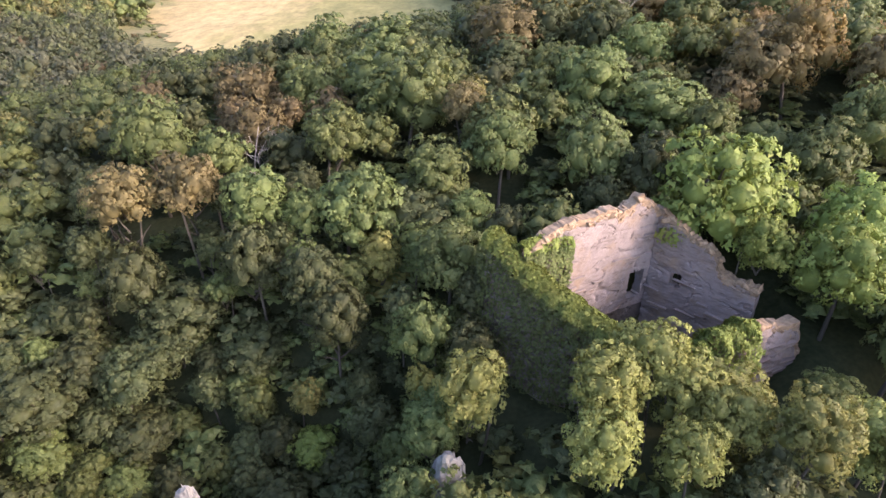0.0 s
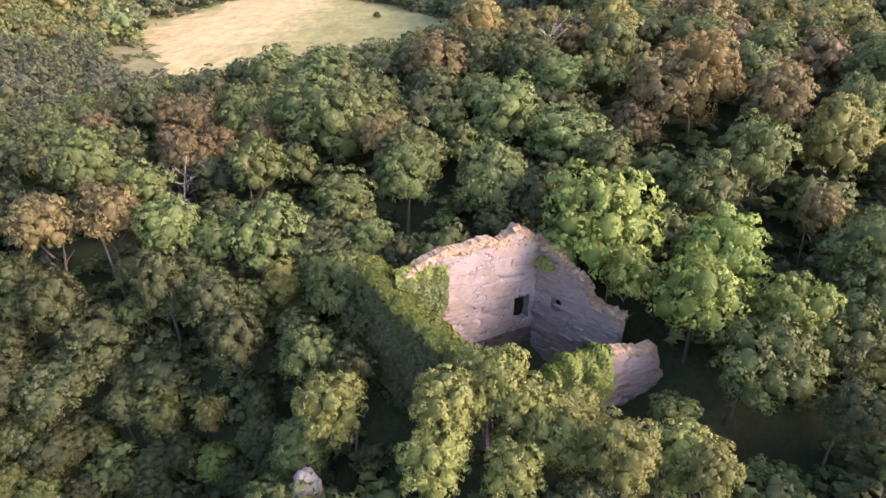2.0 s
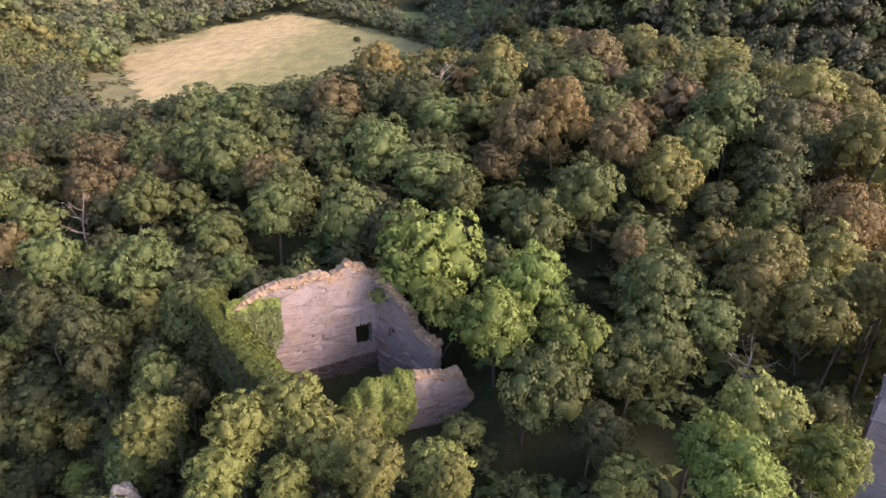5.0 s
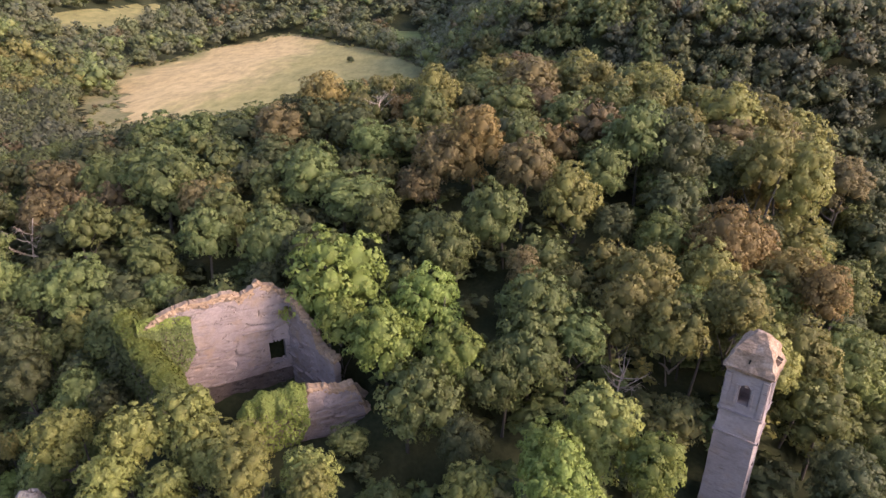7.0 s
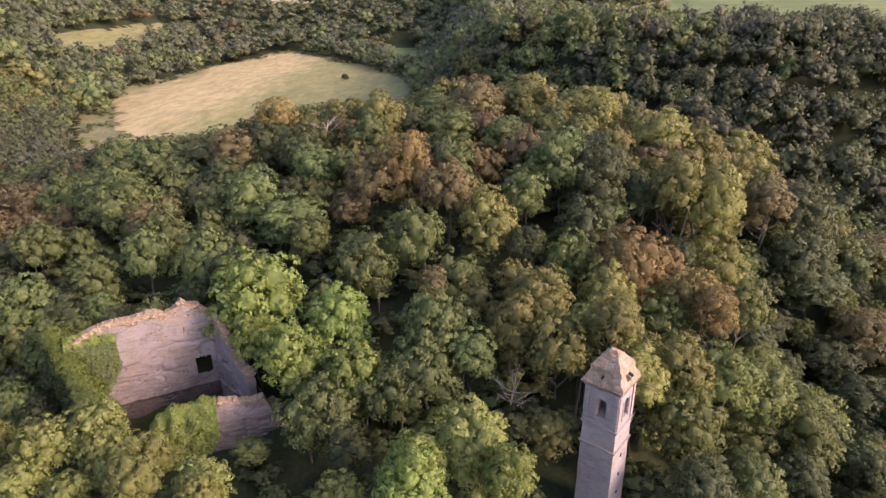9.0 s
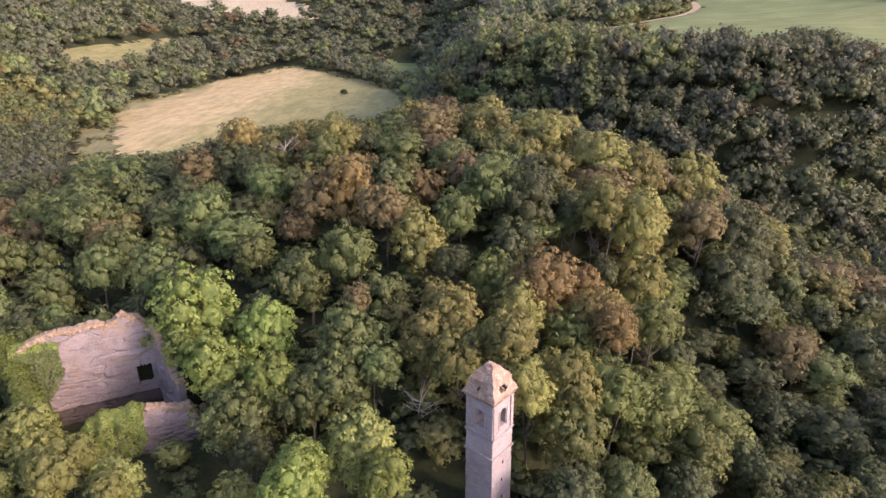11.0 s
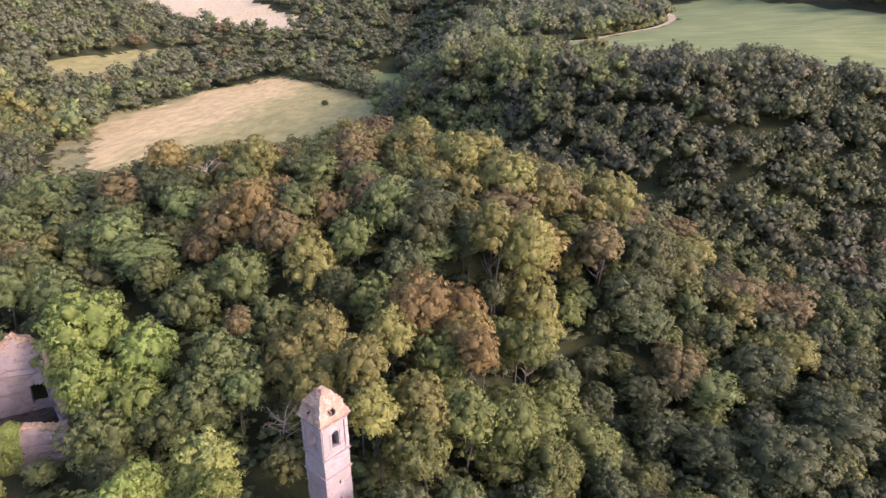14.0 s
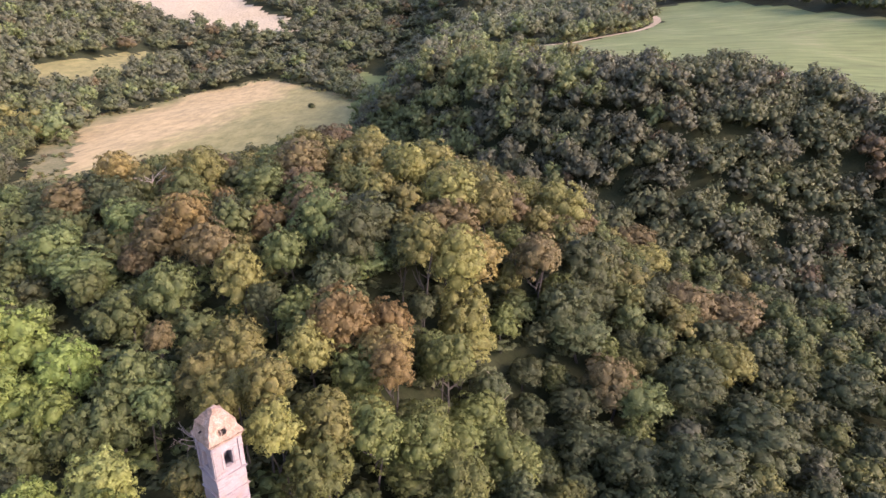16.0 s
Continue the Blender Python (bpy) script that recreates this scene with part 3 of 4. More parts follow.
def woods(name, label, spots, shape, mats, seed):
    """Trees past counting, joined: spots of x, y, radius, height and material."""
    parts = [crown_data(np.random.default_rng(seed + k), *shape) for k in range(6)]
    rng = np.random.default_rng(seed)
    allv, alln, allt, mt, off = [], [], [], [], 0
    for x, y, r, tall, mat in spots:
        v, t, nv = parts[rng.integers(6)]
        an = rng.uniform(0, 6.28)
        c, sn = math.cos(an), math.sin(an)
        deep = min(2.3 * r, tall)
        w = np.stack([(v[:, 0] * c - v[:, 1] * sn) * r, (v[:, 0] * sn + v[:, 1] * c) * r, v[:, 2] * deep / 2 + tall - deep], -1)
        alln.append(np.stack([nv[:, 0] * c - nv[:, 1] * sn, nv[:, 0] * sn + nv[:, 1] * c, nv[:, 2]], -1))
        allv.append(w + (x, y, float(height(x, y)) - 0.3))
        allt.append(t + off)
        mt.append(np.full(len(t), mat))
        off += len(w)
    v, t = np.concatenate(allv), np.concatenate(allt)
    me = bpy.data.meshes.new(name)
    me.vertices.add(len(v))
    me.vertices.foreach_set("co", v.ravel())
    me.loops.add(t.size)
    me.loops.foreach_set("vertex_index", t.ravel())
    me.polygons.add(len(t))
    me.polygons.foreach_set("loop_start", np.arange(len(t)) * 3)
    me.polygons.foreach_set("material_index", np.concatenate(mt))
    for m in mats:
        me.materials.append(m)
    me.update(calc_edges=True)
    me.polygons.foreach_set("use_smooth", np.ones(len(me.polygons), bool))
    me.normals_split_custom_set_from_vertices(np.concatenate(alln).tolist())
    return tagged(new(name, me), label, "woods", kind="stuff")


def blend(x, y):
    """Kinds of the hill's trees: green on the ruin's side, olive and brown over the crest and the sunny flank. Extra
    olive paints warm light on the crest, dark kinds the gully's shade.
    """
    warm = float(smooth(15, 55, x + 0.45 * (y - 90)) * smooth(165, 105, x))
    low = float(smooth(88, 112, x) * smooth(115, 80, y))
    p = np.array([0.52, 0.36, 0.08, 0.0, 0.04, 0.0, 0]) * (1 - warm) + np.array([0.06, 0.03, 0.50, 0.25, 0.11, 0.05, 0]) * warm
    return p * (1 - low) + np.array([0.08, 0.60, 0.02, 0.22, 0.03, 0, 0.05]) * low


def scatter(seed, xr, yr, step, keep, size, kinds, squat=(1.9, 2.7), apart=0.0):
    rng = np.random.default_rng(seed)
    spots, taken = [], np.zeros((0, 3))
    for x in np.arange(*xr, step):
        for y in np.arange(*yr, step):
            px, py = x + rng.uniform(-0.5, 0.5) * step, y + rng.uniform(-0.5, 0.5) * step
            r = size * rng.uniform(0.7, 1.3)
            if apart and len(taken) and (np.hypot(taken[:, 0] - px, taken[:, 1] - py) < apart * (taken[:, 2] + r)).any():
                continue
            if keep(px, py, r):
                taken = np.concatenate([taken[-400:], [(px, py, r)]])
                p = kinds(px, py) if callable(kinds) else np.array(kinds)
                spots.append((px, py, r, squat(px, py, r, rng) if callable(squat) else r * rng.uniform(*squat), rng.choice(len(p), p=p / p.sum())))
    return spots


MATS = [LEAF[k] for k in ("green", "deep", "olive", "moss", "brown", "rust", "dull")]
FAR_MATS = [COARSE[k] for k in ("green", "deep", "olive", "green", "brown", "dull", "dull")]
def slope(x, y):
    """The flank that falls away on the sunny side of the hill."""
    return x > 90 and y > 30 and (x - 95) ** 2 + (y + 10) ** 2 < 165 ** 2 and x < 175 + 0.5 * y


hill = scatter(11, (-115, 235), (26, 178), 3.1, lambda x, y, r: (poly(x, y, HILL) or slope(x, y)) and not clear(x, y) and free(x, y, r, 0.8 if y < 82 else 0.66), 4.0, blend, lambda x, y, r, g: max(1.6 * r, cover(x, y) - (g.uniform(2.0, 4.5) if y < 82 else g.uniform(0.4, 2.5))), 0.66)
woods("hill_woods", "mixed green and olive woods over the hill", hill, (10, 9, 900, 0.08, False), MATS, 21)
# Only the darkest leaves on the right flank, painting shade between the crowns.
low = scatter(14, (-115, 235), (26, 178), 5.0, lambda x, y, r: (poly(x, y, HILL) or slope(x, y)) and not clear(x, y), 3.4, lambda x, y: np.array([0.0, 1.0, 0.0, 0.0, 0.0, 0.0, 0.0]) if x > 80 and y < 100 else np.array([0.34, 0.6, 0.06, 0.0, 0.0, 0.0, 0.0]), (0.9, 1.4))
woods("undergrowth", "low green undergrowth filling the gaps between trees", low, (4, 4, 165, 0.19, False), MATS, 51)


thicket = scatter(19, (-52, 0), (38, 62), 2.7, lambda x, y, r: not clear(x, y), 1.9, [0.35, 0.65, 0.0, 0.0, 0.0, 0.0, 0.0], (1.2, 1.9))
woods("thicket", "dense green creeper thicket in a shaded hollow", thicket, (6, 5, 260, 0.13, False), MATS, 91)
under = scatter(17, (-90, 190), (-60, 27), 7.4, lambda x, y, r: free(x, y, r, 0.6), 4.6, [0.45, 0.3, 0.15, 0.0, 0.1, 0.0, 0.0], (1.8, 2.5))
woods("lower_woods", "green mixed woods at the hill's foot", under, (5, 4, 90, 0.2, False), MATS, 81)


def bank(x, y):
    """Kinds of the valley's trees: dark and dull, darker in the east; lighter kinds paint sunlight on the nose and on
    the olive bank beside the field.
    """
    near = float(smooth(90, 50, math.hypot(x + 235, y - 330)))
    nose = float(smooth(105, 55, math.hypot(x - 62, y - 265)))
    p = np.array([0.06, 0.40, 0.0, 0.0, 0.02, 0.0, 0.52]) * (1 - nose) + np.array([0.66, 0.0, 0.16, 0.0, 0.0, 0.0, 0.18]) * nose
    east = float(smooth(140, 190, x) * smooth(260, 220, y))
    p = p * (1 - east) + np.array([0.02, 0.78, 0.0, 0.0, 0.02, 0.0, 0.18]) * east
    return p * (1 - near) + np.array([0.45, 0.25, 0.28, 0.0, 0.02, 0.0, 0.0]) * near


def valley_keep(x, y, r):
    return not poly(x, y, HILL) and not slope(x, y) and not poly(x, y, FIELD) and not (y < 400 and poly(x + 4, y, MARGIN)) and not poly(x, y, GREEN) and x > 20 - 0.88 * y and y > 30 - 0.3 * x and x < 165 + 0.7 * y


valley = scatter(12, (-330, 420), (20, 345), 4.6, valley_keep, 4.5, bank, (2.1, 3.0))
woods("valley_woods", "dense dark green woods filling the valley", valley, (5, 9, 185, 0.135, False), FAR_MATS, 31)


def far_keep(x, y, r):
    return not any(poly(x, y, f) for f in (FIELD, STRIP, BRIGHT, GREEN, DELL)) and not poly(x - 8, y + 13, STRIP) and (y < 700 or x < 330) and x > 70 - 0.87 * y and x < 200 + 0.6 * y and (y > rim(x) + 8 or x < 60)


far = scatter(13, (-900, 600), (335, 640), 12.8, far_keep, 8.4, bank, (1.7, 2.3))
far += scatter(18, (-900, 600), (640, 980), 17.0, far_keep, 11.0, bank, (1.4, 1.9))
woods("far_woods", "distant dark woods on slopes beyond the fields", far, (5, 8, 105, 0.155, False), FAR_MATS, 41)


# fields
def patch(name, pts, mat, label, cat, st=5.0, lift=0.5):
    px, py = [p[0] for p in pts], [p[1] for p in pts]
    vs, fs, idx = [], [], {}
    for x in np.arange(min(px), max(px), st):
        for y in np.arange(min(py), max(py), st):
            jx, jy = (noise.noise((x * 0.06, y * 0.06, k)) * 9 + noise.noise((x * 0.25, y * 0.25, k)) * 4 for k in (0, 7))
            if poly(x + st / 2 + jx, y + st / 2 + jy, pts):
                f = []
                for a, b in ((0, 0), (1, 0), (1, 1), (0, 1)):
                    key = (round(x + a * st, 2), round(y + b * st, 2))
                    if key not in idx:
                        idx[key] = len(vs)
                        vs.append((key[0], key[1], float(height(*key)) + lift))
                    f.append(idx[key])
                fs.append(f)
    return tagged(new(name, mesh(name, vs, fs, [mat], True)), label, cat, kind="structure")


patch("field_margin", MARGIN, ROUGH, "rough greenish grass along the dry field's edges", "field", 2.5, 0.8)
patch("dry_field", FIELD, STRAW, "dry straw-coloured grass field in the valley", "field", 2.5, 1.2)
edge = scatter(15, (-215, 40), (180, 660), 5.6, lambda x, y, r: poly(x, y, MARGIN) and not poly(x, y, FIELD) and noise.noise((x * 0.03, y * 0.03, 2)) > -0.1, 1.9, [0.3, 0.3, 0.2, 0, 0.1, 0, 0.1], (1.2, 1.9))
woods("field_shrubs", "scattered low shrubs along the field's rough edge", edge, (5, 3, 60, 0.17, False), FAR_MATS, 61)
patch("strip_field", [(-254, 438), (-257, 530), (-271, 668), (-290, 706), (-304, 640), (-299, 570), (-298, 496)], STRAW, "narrow dry field between two belts of trees", "field")
patch("bright_field", BRIGHT, STUBBLE, "pale harvested stubble field on a far slope", "field", 8.0)
patch("green_field", GREEN, MEADOW, "smooth green crop field on the plateau", "field", 10.0)
patch("dell", DELL, MEADOW, "small green meadow in the valley end", "field")


def ribbon(name, line, width, mat, lift, label, cat):
    vs, fs = [], []
    pts = [Vector((*p, 0)) for p in line]
    fine = [pts[i].lerp(pts[i + 1], k / 8) for i in range(len(pts) - 1) for k in range(8)] + [pts[-1]]
    for i, p in enumerate(fine):
        d = (fine[min(i + 1, len(fine) - 1)] - fine[max(i - 1, 0)]).normalized()
        for sgn in (-1, 1):
            x, y = p.x - d.y * sgn * width / 2, p.y + d.x * sgn * width / 2
            vs.append((x, y, float(height(x, y)) + lift))
    fs = [(2 * i, 2 * i + 1, 2 * i + 3, 2 * i + 2) for i in range(len(fine) - 1)]
    return tagged(new(name, mesh(name, vs, fs, [mat], True)), label, cat, kind="structure")


TRACK = [(108, 413), (130, 409), (158, 408), (182, 424), (203, 443), (220, 466), (231, 488), (237, 515), (239, 536)]
ribbon("dirt_track", TRACK, 5.5, DUST, 0.6, "pale dirt track along the green field's edge", "track")


hedge, rng = [], np.random.default_rng(16)
for (ax, ay), (bx, by) in zip(TRACK, TRACK[1:]):
    far_ = math.hypot(bx - ax, by - ay)
    for k in np.arange(0, far_, 3.4):
        for row in (6.0, 10.5):
            row += rng.uniform(-1, 1)
            hedge.append((ax + (bx - ax) * k / far_ - (by - ay) / far_ * row, ay + (by - ay) * k / far_ + (bx - ax) / far_ * row, rng.uniform(2.2, 3.6), rng.uniform(4, 6.5), rng.choice([0, 1, 2, 6])))
woods("hedge", "row of dull green bushes behind a dirt track", hedge, (6, 4, 80, 0.16, False), FAR_MATS, 71)


# ---- tower ----
def part(name, bm, mat, parent, label="", m=None):
    me = bpy.data.meshes.new(name)
    bm.to_mesh(me)
    bm.free()
    for x in mat if isinstance(mat, list) else [mat]:
        me.materials.append(x)
    ob = new(name, me)
    ob.parent = parent
    if m:
        ob.matrix_basis = m
    if label:
        ob["label"] = label
    return ob


def prism(bm, half0, half1, z0, z1, cuts=1):
    """A square block that may taper."""
    rings = []
    for i in range(cuts + 1):
        t = i / cuts
        h, z = half0 + (half1 - half0) * t, z0 + (z1 - z0) * t
        rings.append([bm.verts.new((a * h, b * h, z)) for a, b in ((-1, -1), (1, -1), (1, 1), (-1, 1))])
    for r0, r1 in zip(rings, rings[1:]):
        for k in range(4):
            bm.faces.new((r0[k], r0[(k + 1) % 4], r1[(k + 1) % 4], r1[k]))
    bm.faces.new(rings[0][::-1])
    bm.faces.new(rings[-1])
    return bm


def rough(bm, amount, size, seed):
    for v in bm.verts:
        d = noise.noise_vector(v.co * size + Vector((seed, 0, 0)))
        v.co += d * amount
    return bm


def arch_panel(width, z0, z1, half, sill, spring, thick):
    """A wall panel with a round-headed opening through it, in the plane y = 0, outside towards -y."""
    bm = bmesh.new()
    hole = [(-half, sill)] + [(half * -math.cos(math.pi * k / 10), spring + half * math.sin(math.pi * k / 10)) for k in range(11)] + [(half, sill)]
    w = width / 2
    outer = [(-w, sill)] + [(-w + 2 * w * k / 10, z1) if 0 < k < 10 else ((-w, z1) if k == 0 else (w, z1)) for k in range(11)] + [(w, sill)]
    for y, flip in ((0, False), (thick, True)):
        a = [bm.verts.new((x, y, z)) for x, z in hole]
        b = [bm.verts.new((x, y, z)) for x, z in outer]
        c = [bm.verts.new((x, y, z0)) for x in (-w, -half, half, w)]
        faces = [(a[k], a[k + 1], b[k + 1], b[k]) for k in range(len(a) - 1)]
        faces += [(c[0], c[1], a[0], b[0]), (c[1], c[2], a[-1], a[0]), (c[2], c[3], b[-1], a[-1])]
        for f in faces:
            bm.faces.new(f if flip else f[::-1])
        if not flip:
            a0, b0, c0 = a, b, c
    for k in range(len(a) - 1):
        bm.faces.new((a0[k], a0[k + 1], a[k + 1], a[k]))
    bm.faces.new((a0[-1], a0[0], a[0], a[-1]))
    rim_ = [*zip(b0, b)]
    for (p, q), (r, t) in zip(rim_, rim_[1:]):
        bm.faces.new((p, q, t, r))
    bmesh.ops.recalc_face_normals(bm, faces=bm.faces)
    return bm


def bell_tower(x, y, turn):
    root = new("bell_tower")
    root.matrix_world = pose(x, y, 0, 0, 0, turn)
    tagged(root, "weathered square stone bell tower rising from the trees", "tower")
    bm = prism(bmesh.new(), 1.82, 1.74, -7, 8.7, 24)
    bmesh.ops.subdivide_edges(bm, edges=[e for e in bm.edges if abs(e.verts[0].co.z - e.verts[1].co.z) < 0.01], cuts=6, use_grid_fill=True)
    part("shaft", rough(bm, 0.07, 1.3, 3), STONE, root)
    for k in range(4):
        bm = arch_panel(3.46, 8.7, 12.72, 0.48, 9.7, 11.3, 0.55)
        wall = part("belfry_wall", bm, STONE, root, "", pose(0, 0, 0, 0, 0, 90 * k) @ pose(0, -1.73, 0))
        for sx in (-1, 1):
            bm = bmesh.new()
            bmesh.ops.create_cube(bm, size=1, matrix=Matrix.LocRotScale((sx * 1.5, -0.05, 10.75), None, (0.46, 0.12, 3.85)))
            bmesh.ops.bevel(bm, geom=bm.edges[:], offset=0.02, segments=1, affect="EDGES")
            part("corner_pilaster", bm, STONE, wall)
            bm = bmesh.new()
            bmesh.ops.create_cube(bm, size=1, matrix=Matrix.LocRotScale((sx * 0.68, -0.03, 10.6), None, (0.2, 0.1, 2.2)))
            bmesh.ops.bevel(bm, geom=bm.edges[:], offset=0.02, segments=1, affect="EDGES")
            part("window_jamb", bm, STONE, wall)
    for z, h, w in ((8.55, 0.24, 1.86), (6.1, 0.22, 1.86)):
        bm = prism(bmesh.new(), w, w + 0.06, z, z + h, 1)
        bmesh.ops.subdivide_edges(bm, edges=bm.edges[:], cuts=5, use_grid_fill=True)
        part("string_course", rough(bm, 0.05, 2.2, z), STONE, root)
    bm = prism(bmesh.new(), 1.76, 1.8, 12.68, 12.95)
    part("frieze", bm, STONE, root)
    bm = prism(bmesh.new(), 1.86, 2.14, 12.95, 13.4, 2)
    bmesh.ops.subdivide_edges(bm, edges=bm.edges[:], cuts=6, use_grid_fill=True)
    part("cornice", rough(bm, 0.13, 2.4, 5), ROOF, root, "chipped tan stone cornice")
    bm = prism(bmesh.new(), 2.06, 1.5, 13.38, 14.82, 4)
    bmesh.ops.subdivide_edges(bm, edges=bm.edges[:], cuts=5, use_grid_fill=True)
    lower = part("lower_roof", rough(bm, 0.17, 1.8, 8), ROOF, root, "worn tan mortar roof slope")
    # Solid dark blocks paint the shade of holes; the slope itself is uncut.
    for k, s in ((1, 1.0), (0, 0.3)):
        bm = bmesh.new()
        w, h = 0.42 * s, 0.46 * s
        bmesh.ops.create_cube(bm, size=1, matrix=Matrix.LocRotScale((0, 0, 0), None, (w, 0.5, h)))
        part("roof_opening", bm, HOLE_SHADE, lower, "near-black block painting the shade of a roof hole", pose(0, 0, 0, 0, 0, 90 * k) @ pose(-0.15, -1.72, 14.25, 22))
        if s == 1.0:
            for dx in (-0.3, 0.3):
                bm = bmesh.new()
                bmesh.ops.create_cube(bm, size=1, matrix=Matrix.LocRotScale((0, 0, 0), None, (0.14, 0.5, 0.6)))
                part("opening_cheek", bm, ROOF, lower, "", pose(0, 0, 0, 0, 0, 90 * k) @ pose(-0.15 + dx, -1.74, 14.3, 22))
    bm = prism(bmesh.new(), 1.62, 1.52, 14.78, 15.06)
    bmesh.ops.subdivide_edges(bm, edges=bm.edges[:], cuts=4, use_grid_fill=True)
    part("roof_band", rough(bm, 0.07, 2.0, 2), ROOF, root)
    bm = prism(bmesh.new(), 1.5, 0.34, 15.03, 16.55, 6)
    bmesh.ops.subdivide_edges(bm, edges=bm.edges[:], cuts=3, use_grid_fill=True)
    for v in bm.verts:
        f = (v.co.z - 15.03) / 1.52
        v.co.x, v.co.y = v.co.x * (1 + 0.28 * f * (1 - f)), v.co.y * (1 + 0.28 * f * (1 - f))
    part("cap", rough(rough(bm, 0.13, 1.6, 6), 0.05, 5.0, 2), ROOF, root, "worn tan rounded pyramid cap")
    # Slits are solid blocks too, their inner shade painted near-black.
    for z, a in ((4.9, 0.1), (2.6, 0.0), (0.2, 0.1)):
        bm = bmesh.new()
        bmesh.ops.create_cube(bm, size=1, matrix=Matrix.LocRotScale((0, 0, z), None, (0.16, 0.2, 0.34)))
        part("slit", bm, HOLE_SHADE, root, "small near-black block painting the shade of a wall slit", pose(0, 0, 0, 0, 0, 90) @ pose(a, -1.75, 0))
    return root


bell_tower(70.85, 35.25, -37)


# ---- ruin ----
def span(pairs, u):
    return float(np.interp(u, [p[0] for p in pairs], [p[1] for p in pairs]))


def ruin_wall(p0, p1, tops, z0, thick, holes=(), ledge=None, seed=0, cell=0.2, amount=0.12, mat=None):
    """A broken rubble wall: rough faces, ragged top, openings right through it, thicker under a ledge."""
    p0, p1 = Vector((*p0, 0)), Vector((*p1, 0))
    far = (p1 - p0).length
    d = (p1 - p0) / far
    n = Vector((d.y, -d.x, 0))
    nu, nv = int(far / cell), int((max(t for _, t in tops) - z0) / cell)
    verts, faces, ids = [], [], {}

    def top(u):
        return span(tops, u) + 0.35 * noise.noise((u * 1.7, seed, 0)) + 0.2 * noise.noise((u * 5.1, seed, 3))

    def kept(i, j):
        if not (0 <= i < nu and 0 <= j < nv):
            return False
        u = (i + 0.5) / nu * far
        z = z0 + (j + 0.5) / nv * (top(u) - z0)
        return not any(a < u < b and lo < z < hi for a, b, lo, hi in holes)

    def vert(i, j, side):
        if (i, j, side) not in ids:
            u = i / nu * far
            z = z0 + j / nv * (top(u) - z0)
            q = p0 + d * u + Vector((0, 0, z))
            k = noise.noise(q * 0.9 + Vector((seed, 0, 0))) * amount + noise.noise(Vector((u * 1.6, z * 4.2, seed))) * amount * 0.45
            k += 0.05 * noise.noise(Vector((u * 0.35, z * 3.0, seed + 9)))
            k -= 0.2 * math.exp(-(noise.noise(Vector((u * 0.2, z * 0.8, seed + 4))) / 0.035) ** 2)
            if ledge and z < ledge(u):
                k -= 0.5
            q = q + n * ((thick / 2 + k) if side else -(thick / 2 + k))
            ids[(i, j, side)] = len(verts)
            verts.append(q)
        return ids[(i, j, side)]

    for i in range(nu):
        for j in range(nv):
            if not kept(i, j):
                continue
            c = [(i, j), (i + 1, j), (i + 1, j + 1), (i, j + 1)]
            faces.append([vert(*q, 1) for q in c])
            faces.append([vert(*q, 0) for q in c[::-1]])
            for k, (di, dj) in enumerate(((0, -1), (1, 0), (0, 1), (-1, 0))):
                if not kept(i + di, j + dj):
                    a, b = c[k], c[(k + 1) % 4]
                    faces.append([vert(*a, 1), vert(*a, 0), vert(*b, 0), vert(*b, 1)])
    me = bpy.data.meshes.new("ruin_wall")
    me.from_pydata([tuple(v) for v in verts], [], faces)
    me.materials.append(mat or RUBBLE)
    me.materials.append(mat or CREST)
    for p in me.polygons:
        q = p.center - p0
        u = q.x * d.x + q.y * d.y
        p.material_index = int(p.center.z > top(u) - 0.45 - 0.9 * max(0, noise.noise((u * 0.7, p.center.z * 0.5, seed + 2)) + 0.15))
    me.update()
    return me


ruin = new("ruined_building")
tagged(ruin, "roofless ruin with broken pale stone walls, among trees", "ruin")


BACK_TOP = [(0, 7.6), (1.4, 8.7), (3, 9.6), (5.4, 10.2), (7.4, 10.0), (9.5, 10.4), (10.6, 10.5), (11.3, 9.6), (12.8, 10.2), (13.9, 11.2), (14.8, 10.5), (15.6, 10.3), (16.6, 9.2), (17.7, 8.9)]
SIDE_TOP = [(0, 9.2), (1.8, 8.4), (4.0, 7.4), (5.5, 7.0), (6.5, 6.3), (7.0, 5.0), (8.5, 4.6), (10.2, 4.8), (11, 4.6)]


def ruin_part(name, label, *a, **k):
    ob = new(name, ruin_wall(*a, **k))
    ob.parent = ruin
    ob["label"] = label


ruin_part("back_wall", "tall broken wall with one square opening", (7.0, 47.3), (22.4, 56.1),
          BACK_TOP,
          -2.0, 1.1, holes=[(14.3, 16.3, -0.8, 2.3)], seed=1)
ruin_part("footing", "dark rubble footing under a ledge", (7.2, 47.5), (22.3, 55.9), [(0, -2.15), (18, -2.15)], -7.5, 0.5, holes=[(15.2, 17.0, -7.4, -4.6)], seed=3, mat=FOOTING_STONE)
ruin_part("side_wall", "shaded broken wall stepping down", (22.3, 55.5), (29.9, 47.7),
          SIDE_TOP, -7.5, 0.9, holes=[(2.5, 3.7, 1.4, 2.9), (0.2, 1.6, -7, -5.2)], seed=5)
ruin_part("ivy_wall", "broken wall overgrown with ivy", (4.3, 49.3), (16.5, 39.2), [(0, 8.3), (2, 7.9), (4, 6.5), (8, 4.9), (12, 3.9), (16, 3.0)], -7, 0.9, seed=9)
